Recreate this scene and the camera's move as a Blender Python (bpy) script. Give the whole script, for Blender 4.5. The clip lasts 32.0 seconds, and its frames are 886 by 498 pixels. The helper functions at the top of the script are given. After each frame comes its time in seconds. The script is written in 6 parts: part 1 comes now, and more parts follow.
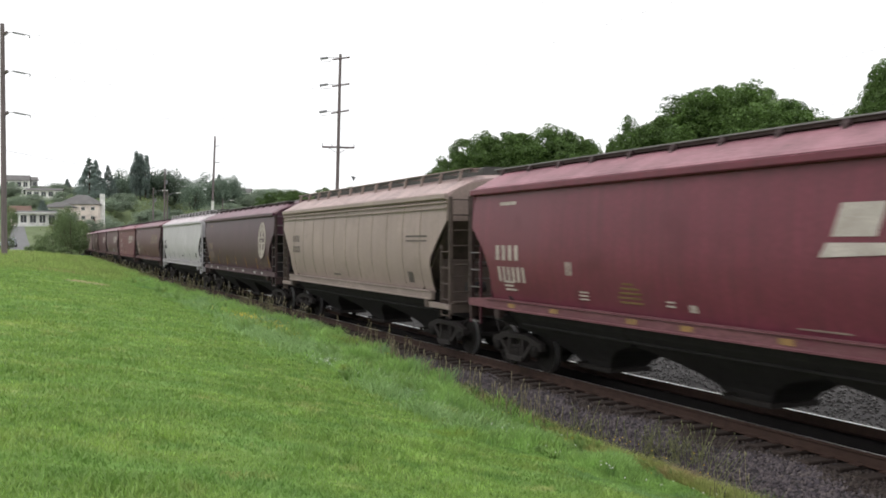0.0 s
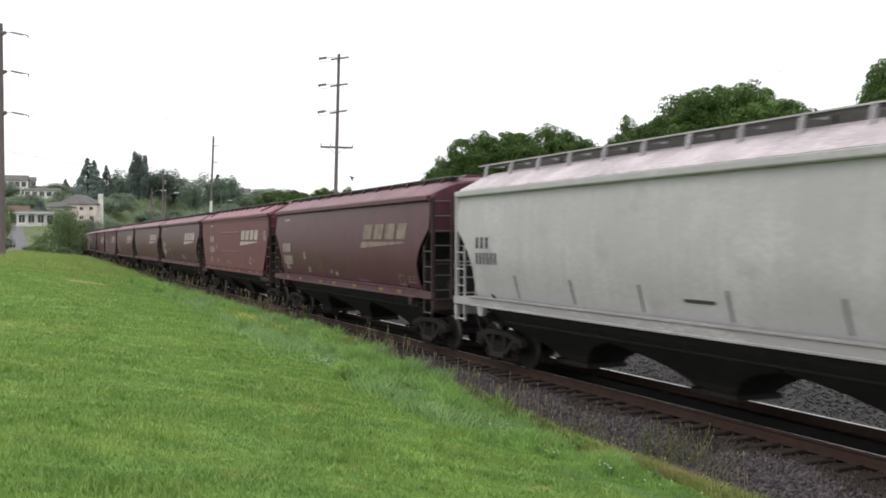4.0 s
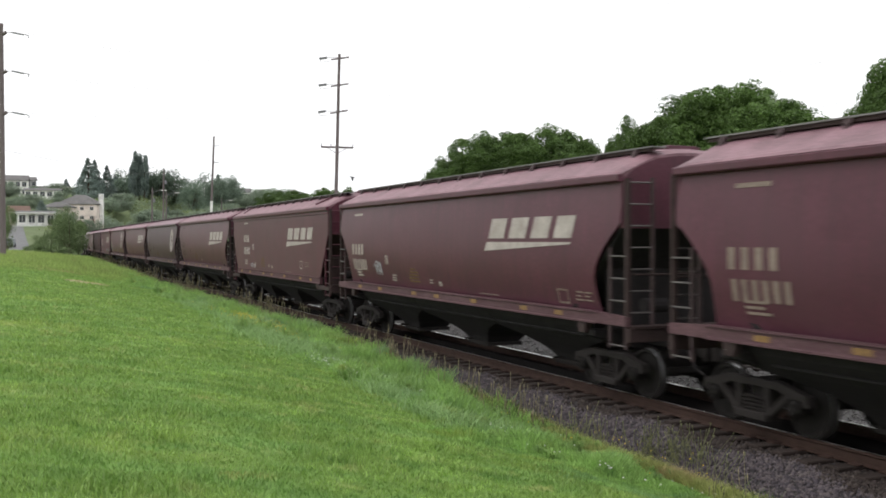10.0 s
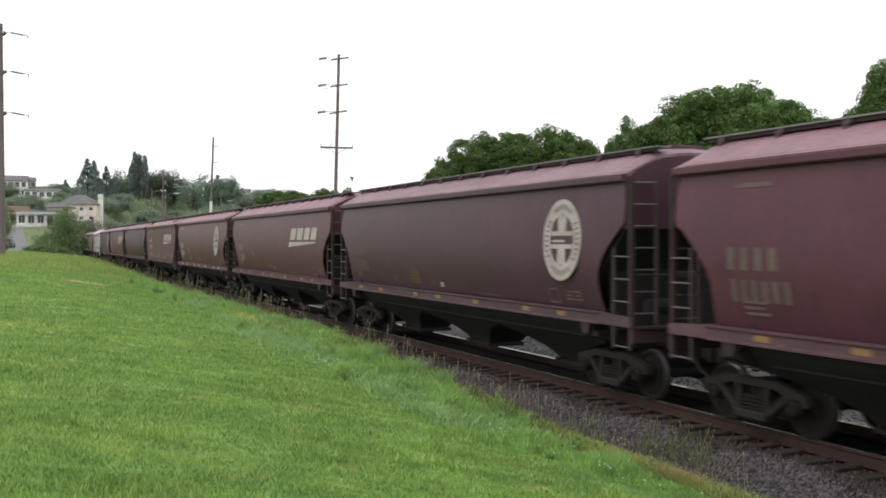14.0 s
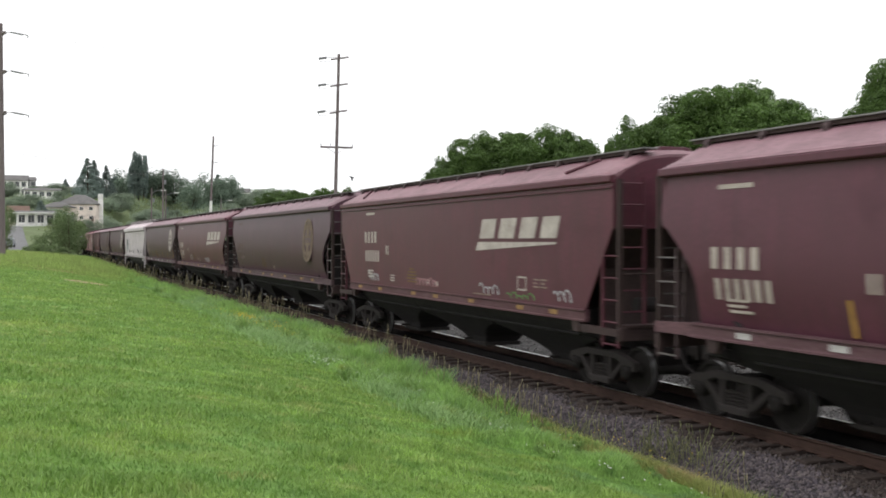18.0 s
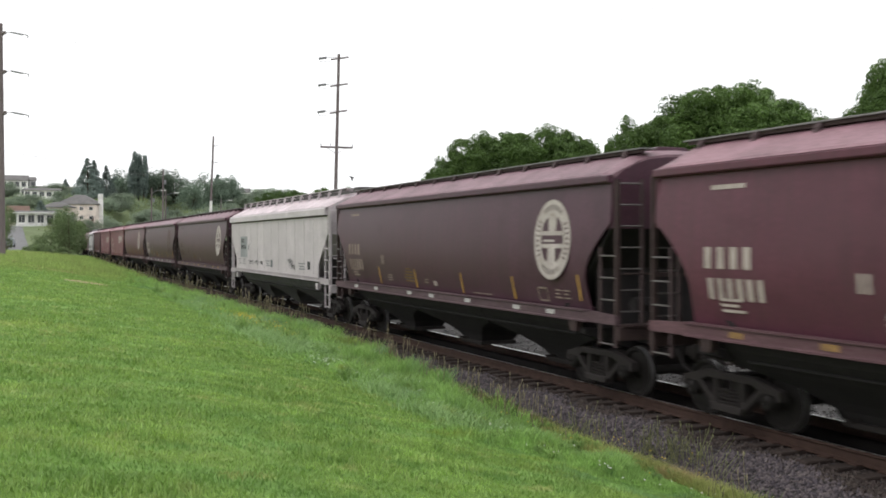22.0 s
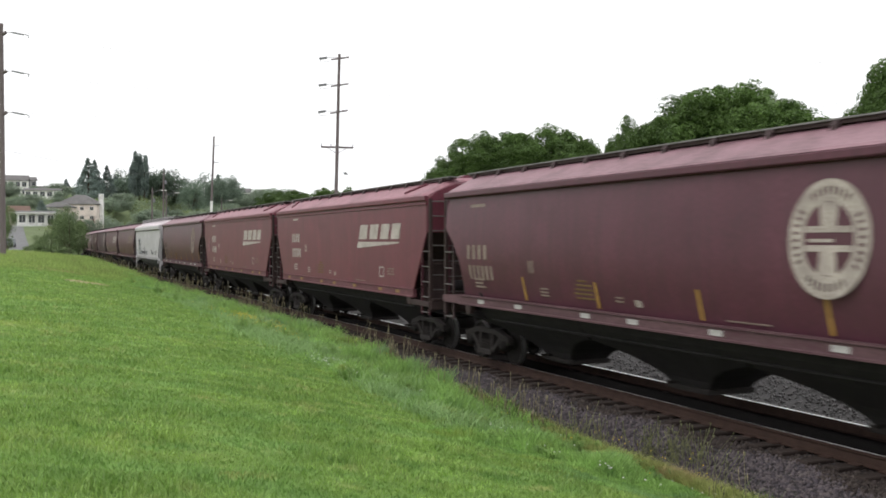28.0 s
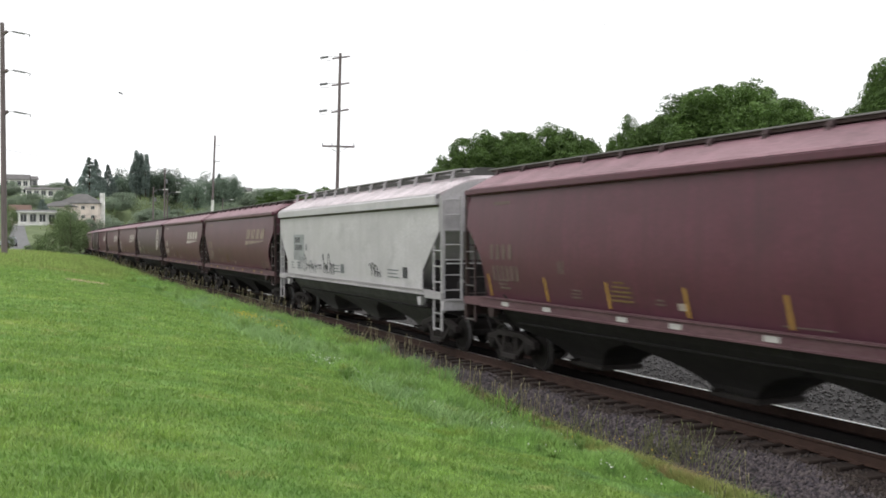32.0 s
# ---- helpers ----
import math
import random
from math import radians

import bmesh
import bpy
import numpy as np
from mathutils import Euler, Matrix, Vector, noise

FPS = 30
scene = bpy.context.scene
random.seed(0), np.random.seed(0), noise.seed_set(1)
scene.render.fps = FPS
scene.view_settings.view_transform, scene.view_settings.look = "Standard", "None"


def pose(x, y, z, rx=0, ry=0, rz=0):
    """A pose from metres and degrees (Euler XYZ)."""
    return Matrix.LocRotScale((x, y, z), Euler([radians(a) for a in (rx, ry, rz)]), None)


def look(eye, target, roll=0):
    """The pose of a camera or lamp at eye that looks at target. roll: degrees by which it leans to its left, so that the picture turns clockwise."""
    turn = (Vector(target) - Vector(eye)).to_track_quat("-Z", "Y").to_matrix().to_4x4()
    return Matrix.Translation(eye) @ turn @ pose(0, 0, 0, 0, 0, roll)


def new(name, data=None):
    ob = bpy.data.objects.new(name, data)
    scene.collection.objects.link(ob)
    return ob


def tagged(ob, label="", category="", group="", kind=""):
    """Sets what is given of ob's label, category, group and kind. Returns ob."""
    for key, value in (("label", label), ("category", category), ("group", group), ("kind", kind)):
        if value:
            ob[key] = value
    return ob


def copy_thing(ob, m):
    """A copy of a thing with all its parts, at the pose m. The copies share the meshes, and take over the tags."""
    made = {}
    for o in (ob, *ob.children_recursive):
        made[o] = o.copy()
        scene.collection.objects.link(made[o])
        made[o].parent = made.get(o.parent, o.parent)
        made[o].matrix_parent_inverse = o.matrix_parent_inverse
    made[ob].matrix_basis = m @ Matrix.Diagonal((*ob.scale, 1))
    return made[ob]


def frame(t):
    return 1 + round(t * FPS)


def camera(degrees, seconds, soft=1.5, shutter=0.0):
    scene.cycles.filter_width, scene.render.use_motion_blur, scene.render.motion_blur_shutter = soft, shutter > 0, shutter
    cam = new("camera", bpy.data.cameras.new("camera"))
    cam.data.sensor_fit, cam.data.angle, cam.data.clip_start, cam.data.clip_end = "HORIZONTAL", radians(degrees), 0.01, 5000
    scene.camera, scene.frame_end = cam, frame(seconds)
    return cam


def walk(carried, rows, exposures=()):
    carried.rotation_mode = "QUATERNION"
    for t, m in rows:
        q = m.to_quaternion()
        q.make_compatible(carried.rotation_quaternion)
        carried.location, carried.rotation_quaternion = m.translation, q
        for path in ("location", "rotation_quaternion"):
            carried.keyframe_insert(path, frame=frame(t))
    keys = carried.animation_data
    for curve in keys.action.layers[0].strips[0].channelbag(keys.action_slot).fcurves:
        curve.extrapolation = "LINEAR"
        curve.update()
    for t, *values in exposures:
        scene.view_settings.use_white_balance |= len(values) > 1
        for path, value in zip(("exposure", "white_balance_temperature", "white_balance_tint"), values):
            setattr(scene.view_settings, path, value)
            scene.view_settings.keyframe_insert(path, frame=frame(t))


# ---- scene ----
# World: +y runs along the straight track away from the camera, +x across it, z = 0 is the top of the rails.
from collections import defaultdict

SPEED = 13.37           # the train, metres a second
TRACK_X = 11.4          # centre line of the straight track
BEND_Y, BEND_R = 98.0, 2900.0
CAR_PITCH = 17.82

cam = camera(48.6, 32.0, soft=1.7, shutter=0.32)


def eye(yaw=0.0, pitch=0.0):
    return pose(0, 0, 2.89, 89.54 + pitch, 0, -23.4 + yaw)


# a camera on a tripod: only tiny nudges
walk(cam, [(0.0, eye(0.06, 0)), (0.5, eye(0, 0)), (1.5, eye(0, 0)), (2.2, eye(-0.03, 0)), (3.5, eye(-0.03, 0)),
           (5.5, eye(0, 0)), (6.5, eye(-0.02, 0)), (7.5, eye(-0.03, 0)), (8.0, eye(0, 0)), (8.5, eye(0.07, 0)),
           (9.0, eye(0.07, 0)), (9.5, eye(0, 0)), (11.0, eye(0, 0)), (13.0, eye(-0.03, 0.02)),
           (14.5, eye(-0.03, 0.02)), (16.5, eye(0, -0.02)), (18.0, eye(-0.03, 0)), (20.0, eye(-0.01, 0)),
           (21.5, eye(-0.04, 0)), (23.0, eye(0, 0)), (25.5, eye(-0.03, 0)), (28.0, eye(0, 0)),
           (30.5, eye(0, -0.02)), (31.0, eye(0.06, -0.05)), (32.0, eye(0.06, -0.05))],
     exposures=[(0.0, 0.13), (2.0, 0.05), (3.0, 0.05), (6.0, 0.13), (14.0, 0.15), (20.0, 0.19), (22.0, 0.18), (23.0, 0.12), (24.0, -0.09), (25.0, 0.00), (26.5, 0.13), (32.0, 0.17)])

# ---- light: a bright, even overcast ----
world = bpy.data.worlds.new("sky")
scene.world = world
world.use_nodes = True
wn, wl = world.node_tree.nodes, world.node_tree.links
wn.clear()
w_out = wn.new("ShaderNodeOutputWorld")
w_bg = wn.new("ShaderNodeBackground")
w_tc = wn.new("ShaderNodeTexCoord")
w_sep = wn.new("ShaderNodeSeparateXYZ")
w_ramp = wn.new("ShaderNodeValToRGB")
w_noise = wn.new("ShaderNodeTexNoise")
w_mix = wn.new("ShaderNodeMixRGB")
w_ramp.color_ramp.elements[0].position, w_ramp.color_ramp.elements[0].color = 0.0, (0.93, 0.935, 0.95, 1)
w_ramp.color_ramp.elements[1].position, w_ramp.color_ramp.elements[1].color = 0.75, (1.0, 1.0, 1.0, 1)
w_noise.inputs["Scale"].default_value = 1.6
w_mix.blend_type = "MULTIPLY"
w_mix.inputs[0].default_value = 0.06
wl.new(w_tc.outputs["Generated"], w_sep.inputs[0])
wl.new(w_sep.outputs["Z"], w_ramp.inputs[0])
wl.new(w_tc.outputs["Generated"], w_noise.inputs["Vector"])
wl.new(w_ramp.outputs[0], w_mix.inputs[1])
wl.new(w_noise.outputs[0], w_mix.inputs[2])
wl.new(w_mix.outputs[0], w_bg.inputs["Color"])
w_bg.inputs["Strength"].default_value = 1.22
wl.new(w_bg.outputs[0], w_out.inputs["Surface"])

sun_data = bpy.data.lights.new("sun", "SUN")
sun_data.energy, sun_data.angle, sun_data.color = 0.7, radians(25), (1.0, 0.97, 0.92)
sun = new("sun", sun_data)
sun.matrix_world = look((-30, 20, 60), (10, 20, 0))


# ---- materials ----
def mat(name, base, rough=0.7, metal=0.0, dark=None, scale=3.0, amount=0.5, fine=40.0, bump=0.0, bump_scale=60.0,
        stretch=(1, 1, 1), spec=0.3, by_piece=0.0, translucent=0.0, coords="Object", streak=0.0, patch=None, hue=0.0, own=False):
    """Two scales of colour variation, optional grime streaks, a fine relief and a variation piece by piece."""
    m = bpy.data.materials.new(name)
    m.use_nodes = True
    n, l = m.node_tree.nodes, m.node_tree.links
    b = n["Principled BSDF"]
    b.inputs["Roughness"].default_value = rough
    b.inputs["Metallic"].default_value = metal
    b.inputs["Specular IOR Level"].default_value = spec
    tc = n.new("ShaderNodeTexCoord")
    mp = n.new("ShaderNodeMapping")
    mp.inputs["Scale"].default_value = stretch
    where = tc.outputs[coords]
    if own:                      # each sheet wears in its own way
        info = n.new("ShaderNodeObjectInfo")
        far_off = n.new("ShaderNodeMath")
        far_off.operation = "MULTIPLY"
        far_off.inputs[1].default_value = 83.0
        l.new(info.outputs["Random"], far_off.inputs[0])
        shift = n.new("ShaderNodeVectorMath")
        shift.operation = "ADD"
        l.new(where, shift.inputs[0])
        l.new(far_off.outputs[0], shift.inputs[1])
        where = shift.outputs[0]
    l.new(where, mp.inputs["Vector"])
    big = n.new("ShaderNodeTexNoise")
    big.inputs["Scale"].default_value, big.inputs["Detail"].default_value = scale, 5
    l.new(mp.outputs[0], big.inputs["Vector"])
    small = n.new("ShaderNodeTexNoise")
    small.inputs["Scale"].default_value, small.inputs["Detail"].default_value = fine, 4
    l.new(mp.outputs[0], small.inputs["Vector"])
    add = n.new("ShaderNodeMath")
    add.operation = "MULTIPLY_ADD"
    add.inputs[1].default_value = 0.5
    l.new(small.outputs[0], add.inputs[0])
    half = n.new("ShaderNodeMath")
    half.operation = "MULTIPLY"
    half.inputs[1].default_value = 0.5
    l.new(big.outputs[0], half.inputs[0])
    l.new(half.outputs[0], add.inputs[2])
    ramp = n.new("ShaderNodeValToRGB")
    lo = dark or tuple(c * 0.55 for c in base)
    hi = tuple(min(1.0, c * (1 + 0.35 * amount)) for c in base)
    ramp.color_ramp.elements[0].position, ramp.color_ramp.elements[0].color = 0.3, (*lo, 1)
    ramp.color_ramp.elements[1].position, ramp.color_ramp.elements[1].color = 0.5 + 0.12, (*hi, 1)
    mid = ramp.color_ramp.elements.new(0.5)
    mid.color = (*base, 1)
    l.new(add.outputs[0], ramp.inputs[0])
    col = ramp.outputs[0]
    if streak:
        mp2 = n.new("ShaderNodeMapping")
        mp2.inputs["Scale"].default_value = (2.2, 2.2, 0.12)
        l.new(where, mp2.inputs["Vector"])
        st = n.new("ShaderNodeTexNoise")
        st.inputs["Scale"].default_value, st.inputs["Detail"].default_value = 2.6, 6
        l.new(mp2.outputs[0], st.inputs["Vector"])
        sr = n.new("ShaderNodeValToRGB")
        sr.color_ramp.elements[0].position, sr.color_ramp.elements[1].position = 0.42, 0.72
        sr.color_ramp.elements[0].color, sr.color_ramp.elements[1].color = (0, 0, 0, 1), (streak, streak, streak, 1)
        l.new(st.outputs[0], sr.inputs[0])
        mx = n.new("ShaderNodeMixRGB")
        mx.inputs[2].default_value = (*[c * 0.6 + 0.012 for c in base], 1)
        l.new(sr.outputs[0], mx.inputs[0])
        l.new(col, mx.inputs[1])
        col = mx.outputs[0]
    if patch:
        for colour, size, low, high in patch:
            pm = n.new("ShaderNodeMapping")
            pm.inputs["Scale"].default_value = (size * 0.7, size, size)
            l.new(where, pm.inputs["Vector"])
            pn = n.new("ShaderNodeTexNoise")
            pn.inputs["Scale"].default_value, pn.inputs["Detail"].default_value = 1.0, 6
            l.new(pm.outputs[0], pn.inputs["Vector"])
            pr = n.new("ShaderNodeMapRange")
            pr.inputs["From Min"].default_value, pr.inputs["From Max"].default_value = low, high
            l.new(pn.outputs[0], pr.inputs["Value"])
            px = n.new("ShaderNodeMixRGB")
            px.inputs[2].default_value = (*colour, 1)
            l.new(pr.outputs[0], px.inputs[0])
            l.new(col, px.inputs[1])
            col = px.outputs[0]
    if by_piece:
        oi = n.new("ShaderNodeObjectInfo")
        ge = n.new("ShaderNodeNewGeometry")
        sm = n.new("ShaderNodeMath")
        sm.operation = "ADD"
        l.new(oi.outputs["Random"], sm.inputs[0])
        l.new(ge.outputs["Random Per Island"], sm.inputs[1])
        mr = n.new("ShaderNodeMapRange")
        mr.inputs["From Max"].default_value = 2.0
        mr.inputs["To Min"].default_value, mr.inputs["To Max"].default_value = 1 - by_piece, 1 + by_piece
        l.new(sm.outputs[0], mr.inputs["Value"])
        hs = n.new("ShaderNodeHueSaturation")
        l.new(mr.outputs[0], hs.inputs["Value"])
        if hue:
            hr = n.new("ShaderNodeMapRange")
            hr.inputs["To Min"].default_value, hr.inputs["To Max"].default_value = 0.5 - hue, 0.5 + hue
            l.new(ge.outputs["Random Per Island"], hr.inputs["Value"])
            l.new(hr.outputs[0], hs.inputs["Hue"])
            hs.inputs["Saturation"].default_value = 1.6
        l.new(col, hs.inputs["Color"])
        col = hs.outputs[0]
    l.new(col, b.inputs["Base Color"])
    if bump:
        bn = n.new("ShaderNodeTexNoise")
        bn.inputs["Scale"].default_value, bn.inputs["Detail"].default_value = bump_scale, 5
        l.new(tc.outputs["Object"], bn.inputs["Vector"])
        bu = n.new("ShaderNodeBump")
        bu.inputs["Strength"].default_value, bu.inputs["Distance"].default_value = 0.6, bump
        l.new(bn.outputs[0], bu.inputs["Height"])
        l.new(bu.outputs[0], b.inputs["Normal"])
    if translucent:
        tr = n.new("ShaderNodeBsdfTranslucent")
        l.new(col, tr.inputs["Color"])
        ms = n.new("ShaderNodeMixShader")
        ms.inputs[0].default_value = translucent
        l.new(b.outputs[0], ms.inputs[1])
        l.new(tr.outputs[0], ms.inputs[2])
        l.new(ms.outputs[0], n["Material Output"].inputs["Surface"])
    return m


M = {}


def paint(name, base, rough=0.42, streak=0.62):
    M[name] = mat(name, base, rough, 0, scale=0.9, fine=14, amount=0.5, streak=streak, spec=0.25, own=True,
                  patch=((tuple(c * 0.86 + 0.011 for c in base), 0.33, 0.50, 0.72), (tuple(c * 0.72 for c in base), 1.3, 0.58, 0.80)),
                  dark=tuple(c * (0.86 if base[1] > 0.2 else 0.72) + 0.006 for c in base))
    # chalked roof paint, lightened further for the sky's light on it
    chalk_skylight = (0.140, 0.095, 0.105)
    # dusty sill, its colour also lifted for the light the flange catches
    M[name + "_sill"] = mat("dusty_" + name, tuple(c * 0.62 + k for c, k in zip(base, (0.036, 0.031, 0.029))), 0.65, 0, scale=1.1, fine=9, amount=1.0, spec=0.25,
                             dark=tuple(c * 0.75 + 0.006 for c in base), stretch=(1, 1, 3))
    M[name + "_roof"] = mat("chalked_skylit_" + name, tuple(c * 0.85 + k for c, k in zip(base, chalk_skylight)), 0.55, 0, scale=1.4, fine=16, amount=0.8, spec=0.3, own=True)


paint("red_paint", (0.150, 0.037, 0.056))
paint("deep_red_paint", (0.094, 0.0275, 0.042))
paint("brown_paint", (0.101, 0.0358, 0.0525))
paint("dark_brown_paint", (0.074, 0.033, 0.049))
paint("tan_paint", (0.300, 0.232, 0.212), 0.5, 0.3)
paint("white_paint", (0.455, 0.435, 0.46), 0.45, 0.2)
paint("warm_white_paint", (0.49, 0.440, 0.466), 0.45, 0.2)
# underbody grime; also colours the shaded recess at rounded car ends
M["grime"] = mat("black_grime_and_shade", (0.022, 0.019, 0.020), 0.85, scale=3, fine=30, bump=0.004)
M["truck_steel"] = mat("dusty_truck_steel", (0.026, 0.0215, 0.021), 0.85, 0.0, scale=4, fine=40, bump=0.004)
M["wheel_steel"] = mat("wheel_steel", (0.015, 0.0125, 0.012), 0.8, 0.1, scale=6, fine=50)
M["bright_steel"] = mat("worn_bright_steel", (0.42, 0.42, 0.43), 0.3, 0.9, scale=8, fine=60)
M["grating"] = mat("grey_grating_steel", (0.20, 0.195, 0.195), 0.7, 0.0, scale=6, fine=60)
M["logo_white"] = mat("faded_white_lettering", (0.40, 0.355, 0.335), 0.65, scale=3, fine=35, amount=0.8, dark=(0.30, 0.25, 0.22))
M["logo_dull"] = mat("grimy_cream_lettering", (0.225, 0.175, 0.15), 0.7, scale=3, fine=30, amount=0.9, dark=(0.13, 0.09, 0.08))
M["logo_ghost"] = mat("worn_away_lettering", (0.125, 0.090, 0.082), 0.7, scale=3, fine=30, amount=0.9, dark=(0.085, 0.05, 0.05))
M["logo_tan"] = mat("rust_stained_lettering", (0.150, 0.108, 0.080), 0.7, scale=3, fine=30, amount=0.9, dark=(0.10, 0.062, 0.05))
M["black_mark"] = mat("black_stencil", (0.05, 0.05, 0.055), 0.7, scale=4, fine=30)
M["yellow"] = mat("yellow_reflector", (0.36, 0.205, 0.05), 0.6, scale=6, fine=40)
M["amber"] = mat("dulled_amber_reflector", (0.25, 0.145, 0.055), 0.6, scale=5, fine=30, amount=1.0, dark=(0.13, 0.08, 0.05), own=True)
M["pale_reflector"] = mat("pale_reflector", (0.42, 0.40, 0.40), 0.5, scale=6, fine=40)
M["graffiti"] = mat("grey_spray_paint", (0.16, 0.17, 0.18), 0.7, scale=5, fine=40)
M["rail"] = mat("rusty_rail", (0.054, 0.031, 0.025), 0.8, 0.2, scale=5, fine=60, bump=0.002)
M["rail_head"] = mat("polished_rail_head", (0.86, 0.86, 0.87), 0.36, 1.0, scale=5, fine=80)
M["tie"] = mat("weathered_tie_timber", (0.030, 0.0215, 0.019), 0.9, scale=4, fine=50, bump=0.006, by_piece=0.35)
M["ballast"] = mat("ballast_gravel", (0.040, 0.036, 0.038), 0.9, scale=4, fine=26, amount=1.0, bump=0.03, bump_scale=22,
                   dark=(0.014, 0.013, 0.014))
M["stone"] = mat("ballast_stone", (0.090, 0.081, 0.086), 0.85, scale=8, fine=60, by_piece=0.95, hue=0.10)
M["rusty_stone"] = mat("rust_stained_stone", (0.050, 0.043, 0.041), 0.9, scale=8, fine=60, by_piece=0.7, hue=0.02)
M["pale_ballast"] = mat("pale_ballast", (0.125, 0.12, 0.12), 0.9, scale=3, fine=22, amount=0.6, bump=0.04, bump_scale=18,
                        dark=(0.08, 0.077, 0.077))
M["wood"] = mat("weathered_pole_timber", (0.165, 0.135, 0.140), 0.85, scale=2, fine=30, stretch=(4, 4, 0.4), bump=0.004)
M["insulator"] = mat("grey_insulator", (0.20, 0.20, 0.22), 0.4)
M["wire"] = mat("wire", (0.16, 0.16, 0.17), 0.6, 0.3)
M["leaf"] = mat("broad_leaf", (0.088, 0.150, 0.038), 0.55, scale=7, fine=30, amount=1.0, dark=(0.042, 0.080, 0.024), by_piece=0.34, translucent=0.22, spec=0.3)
# hillside foliage: colours lifted and greyed to carry the distant haze
M["far_leaf"] = mat("hazed_foliage", (0.26, 0.32, 0.22), 0.8, scale=0.06, fine=2, dark=(0.17, 0.225, 0.16), amount=1.0, by_piece=0.35, translucent=0.35, spec=0.1)
M["crown_leaf"] = mat("hazed_tree_foliage", (0.25, 0.305, 0.23), 0.8, scale=5, fine=24, dark=(0.185, 0.235, 0.18), amount=1.0, by_piece=0.35, translucent=0.35, spec=0.1)
M["belt_leaf"] = mat("hazed_dark_belt_foliage", (0.165, 0.215, 0.165), 0.8, scale=5, fine=24, dark=(0.115, 0.155, 0.12), amount=1.0, by_piece=0.35, translucent=0.35, spec=0.1)
M["dark_leaf"] = mat("hazed_conifer_needles", (0.205, 0.255, 0.235), 0.8, scale=5, fine=24, amount=0.9, by_piece=0.35, translucent=0.42, spec=0.1)
M["bark"] = mat("bark", (0.09, 0.07, 0.055), 0.9, scale=3, fine=20, bump=0.02)
M["bay_grey"] = mat("grimy_grey_steel", (0.082, 0.080, 0.077), 0.8, scale=2, fine=20, streak=0.6)
M["pale_stone"] = mat("pale_ballast_stone", (0.20, 0.193, 0.192), 0.85, scale=8, fine=60, by_piece=0.5)
PATCHES = (((0.28, 0.35, 0.095), 0.55, 0.52, 0.76), ((0.185, 0.315, 0.085), 1.1, 0.50, 0.64), ((0.33, 0.37, 0.13), 2.2, 0.58, 0.74), ((0.135, 0.245, 0.058), 1.7, 0.55, 0.70), ((0.145, 0.260, 0.060), 3.9, 0.54, 0.68))
M["grass"] = mat("lawn_blade", (0.235, 0.358, 0.090), 0.55, scale=0.55, fine=4, amount=1.0, by_piece=0.4, translucent=0.3, spec=0.4,
                 dark=(0.125, 0.235, 0.045), patch=PATCHES)
M["tall_grass"] = mat("tall_grass_blade", (0.25, 0.405, 0.115), 0.65, scale=0.8, fine=5, amount=1.0, by_piece=0.45, translucent=0.35, spec=0.3,
                      dark=(0.11, 0.23, 0.07), patch=(((0.20, 0.33, 0.16), 0.8, 0.55, 0.68), ((0.27, 0.36, 0.08), 1.3, 0.58, 0.72)))
M["meadow"] = mat("seeding_meadow_grass", (0.29, 0.385, 0.12), 0.75, scale=0.5, fine=5, amount=1.0, by_piece=0.4, translucent=0.3, spec=0.2,
                  dark=(0.21, 0.28, 0.085), patch=(((0.42, 0.35, 0.19), 0.4, 0.56, 0.70),))
M["tussock"] = mat("tussock_blade", (0.275, 0.43, 0.125), 0.6, scale=1.1, fine=5, amount=1.0, by_piece=0.4, translucent=0.42, spec=0.35,
                   dark=(0.17, 0.32, 0.085), patch=(((0.30, 0.46, 0.22), 0.8, 0.54, 0.66), ((0.34, 0.42, 0.10), 1.3, 0.56, 0.70)))
M["dry"] = mat("dry_lawn_edge", (0.36, 0.39, 0.14), 0.8, scale=1.5, fine=8, amount=1.0, by_piece=0.35, translucent=0.3, spec=0.2, dark=(0.30, 0.33, 0.11),
               patch=(((0.44, 0.35, 0.18), 1.1, 0.55, 0.70), ((0.24, 0.36, 0.09), 0.9, 0.55, 0.70)))
# car paint darkened for grime and for the shade at the ends
M["shaded_paint"] = mat("grimy_shaded_ironwork", (0.048, 0.030, 0.030), 0.7, 0.1, scale=3, fine=30)
M["straw"] = mat("dry_stalk", (0.27, 0.235, 0.15), 0.85, scale=2, fine=30, by_piece=0.4)
M["weed_leaf"] = mat("weed_leaf", (0.075, 0.12, 0.035), 0.8, scale=2, fine=30, by_piece=0.4)
M["petal_yellow"] = mat("yellow_petal", (0.62, 0.45, 0.03), 0.7)
M["petal_white"] = mat("white_petal", (0.70, 0.70, 0.66), 0.7)
M["soil"] = mat("dry_bare_patch", (0.31, 0.26, 0.13), 0.95, scale=2, fine=25, bump=0.02)
M["asphalt"] = mat("grey_road", (0.16, 0.16, 0.165), 0.9, scale=0.6, fine=20)
M["roof_grey"] = mat("grey_shingle_roof", (0.15, 0.145, 0.145), 0.9, scale=0.6, fine=8)
M["roof_brown"] = mat("brown_shingle_roof", (0.16, 0.105, 0.085), 0.9, scale=0.6, fine=8)
M["wall_white"] = mat("white_siding", (0.80, 0.79, 0.77), 0.8, scale=0.5, fine=6)
M["wall_cream"] = mat("cream_stucco", (0.72, 0.63, 0.57), 0.8, scale=0.5, fine=6)
M["wall_grey"] = mat("grey_siding", (0.34, 0.34, 0.34), 0.8, scale=0.5, fine=6)
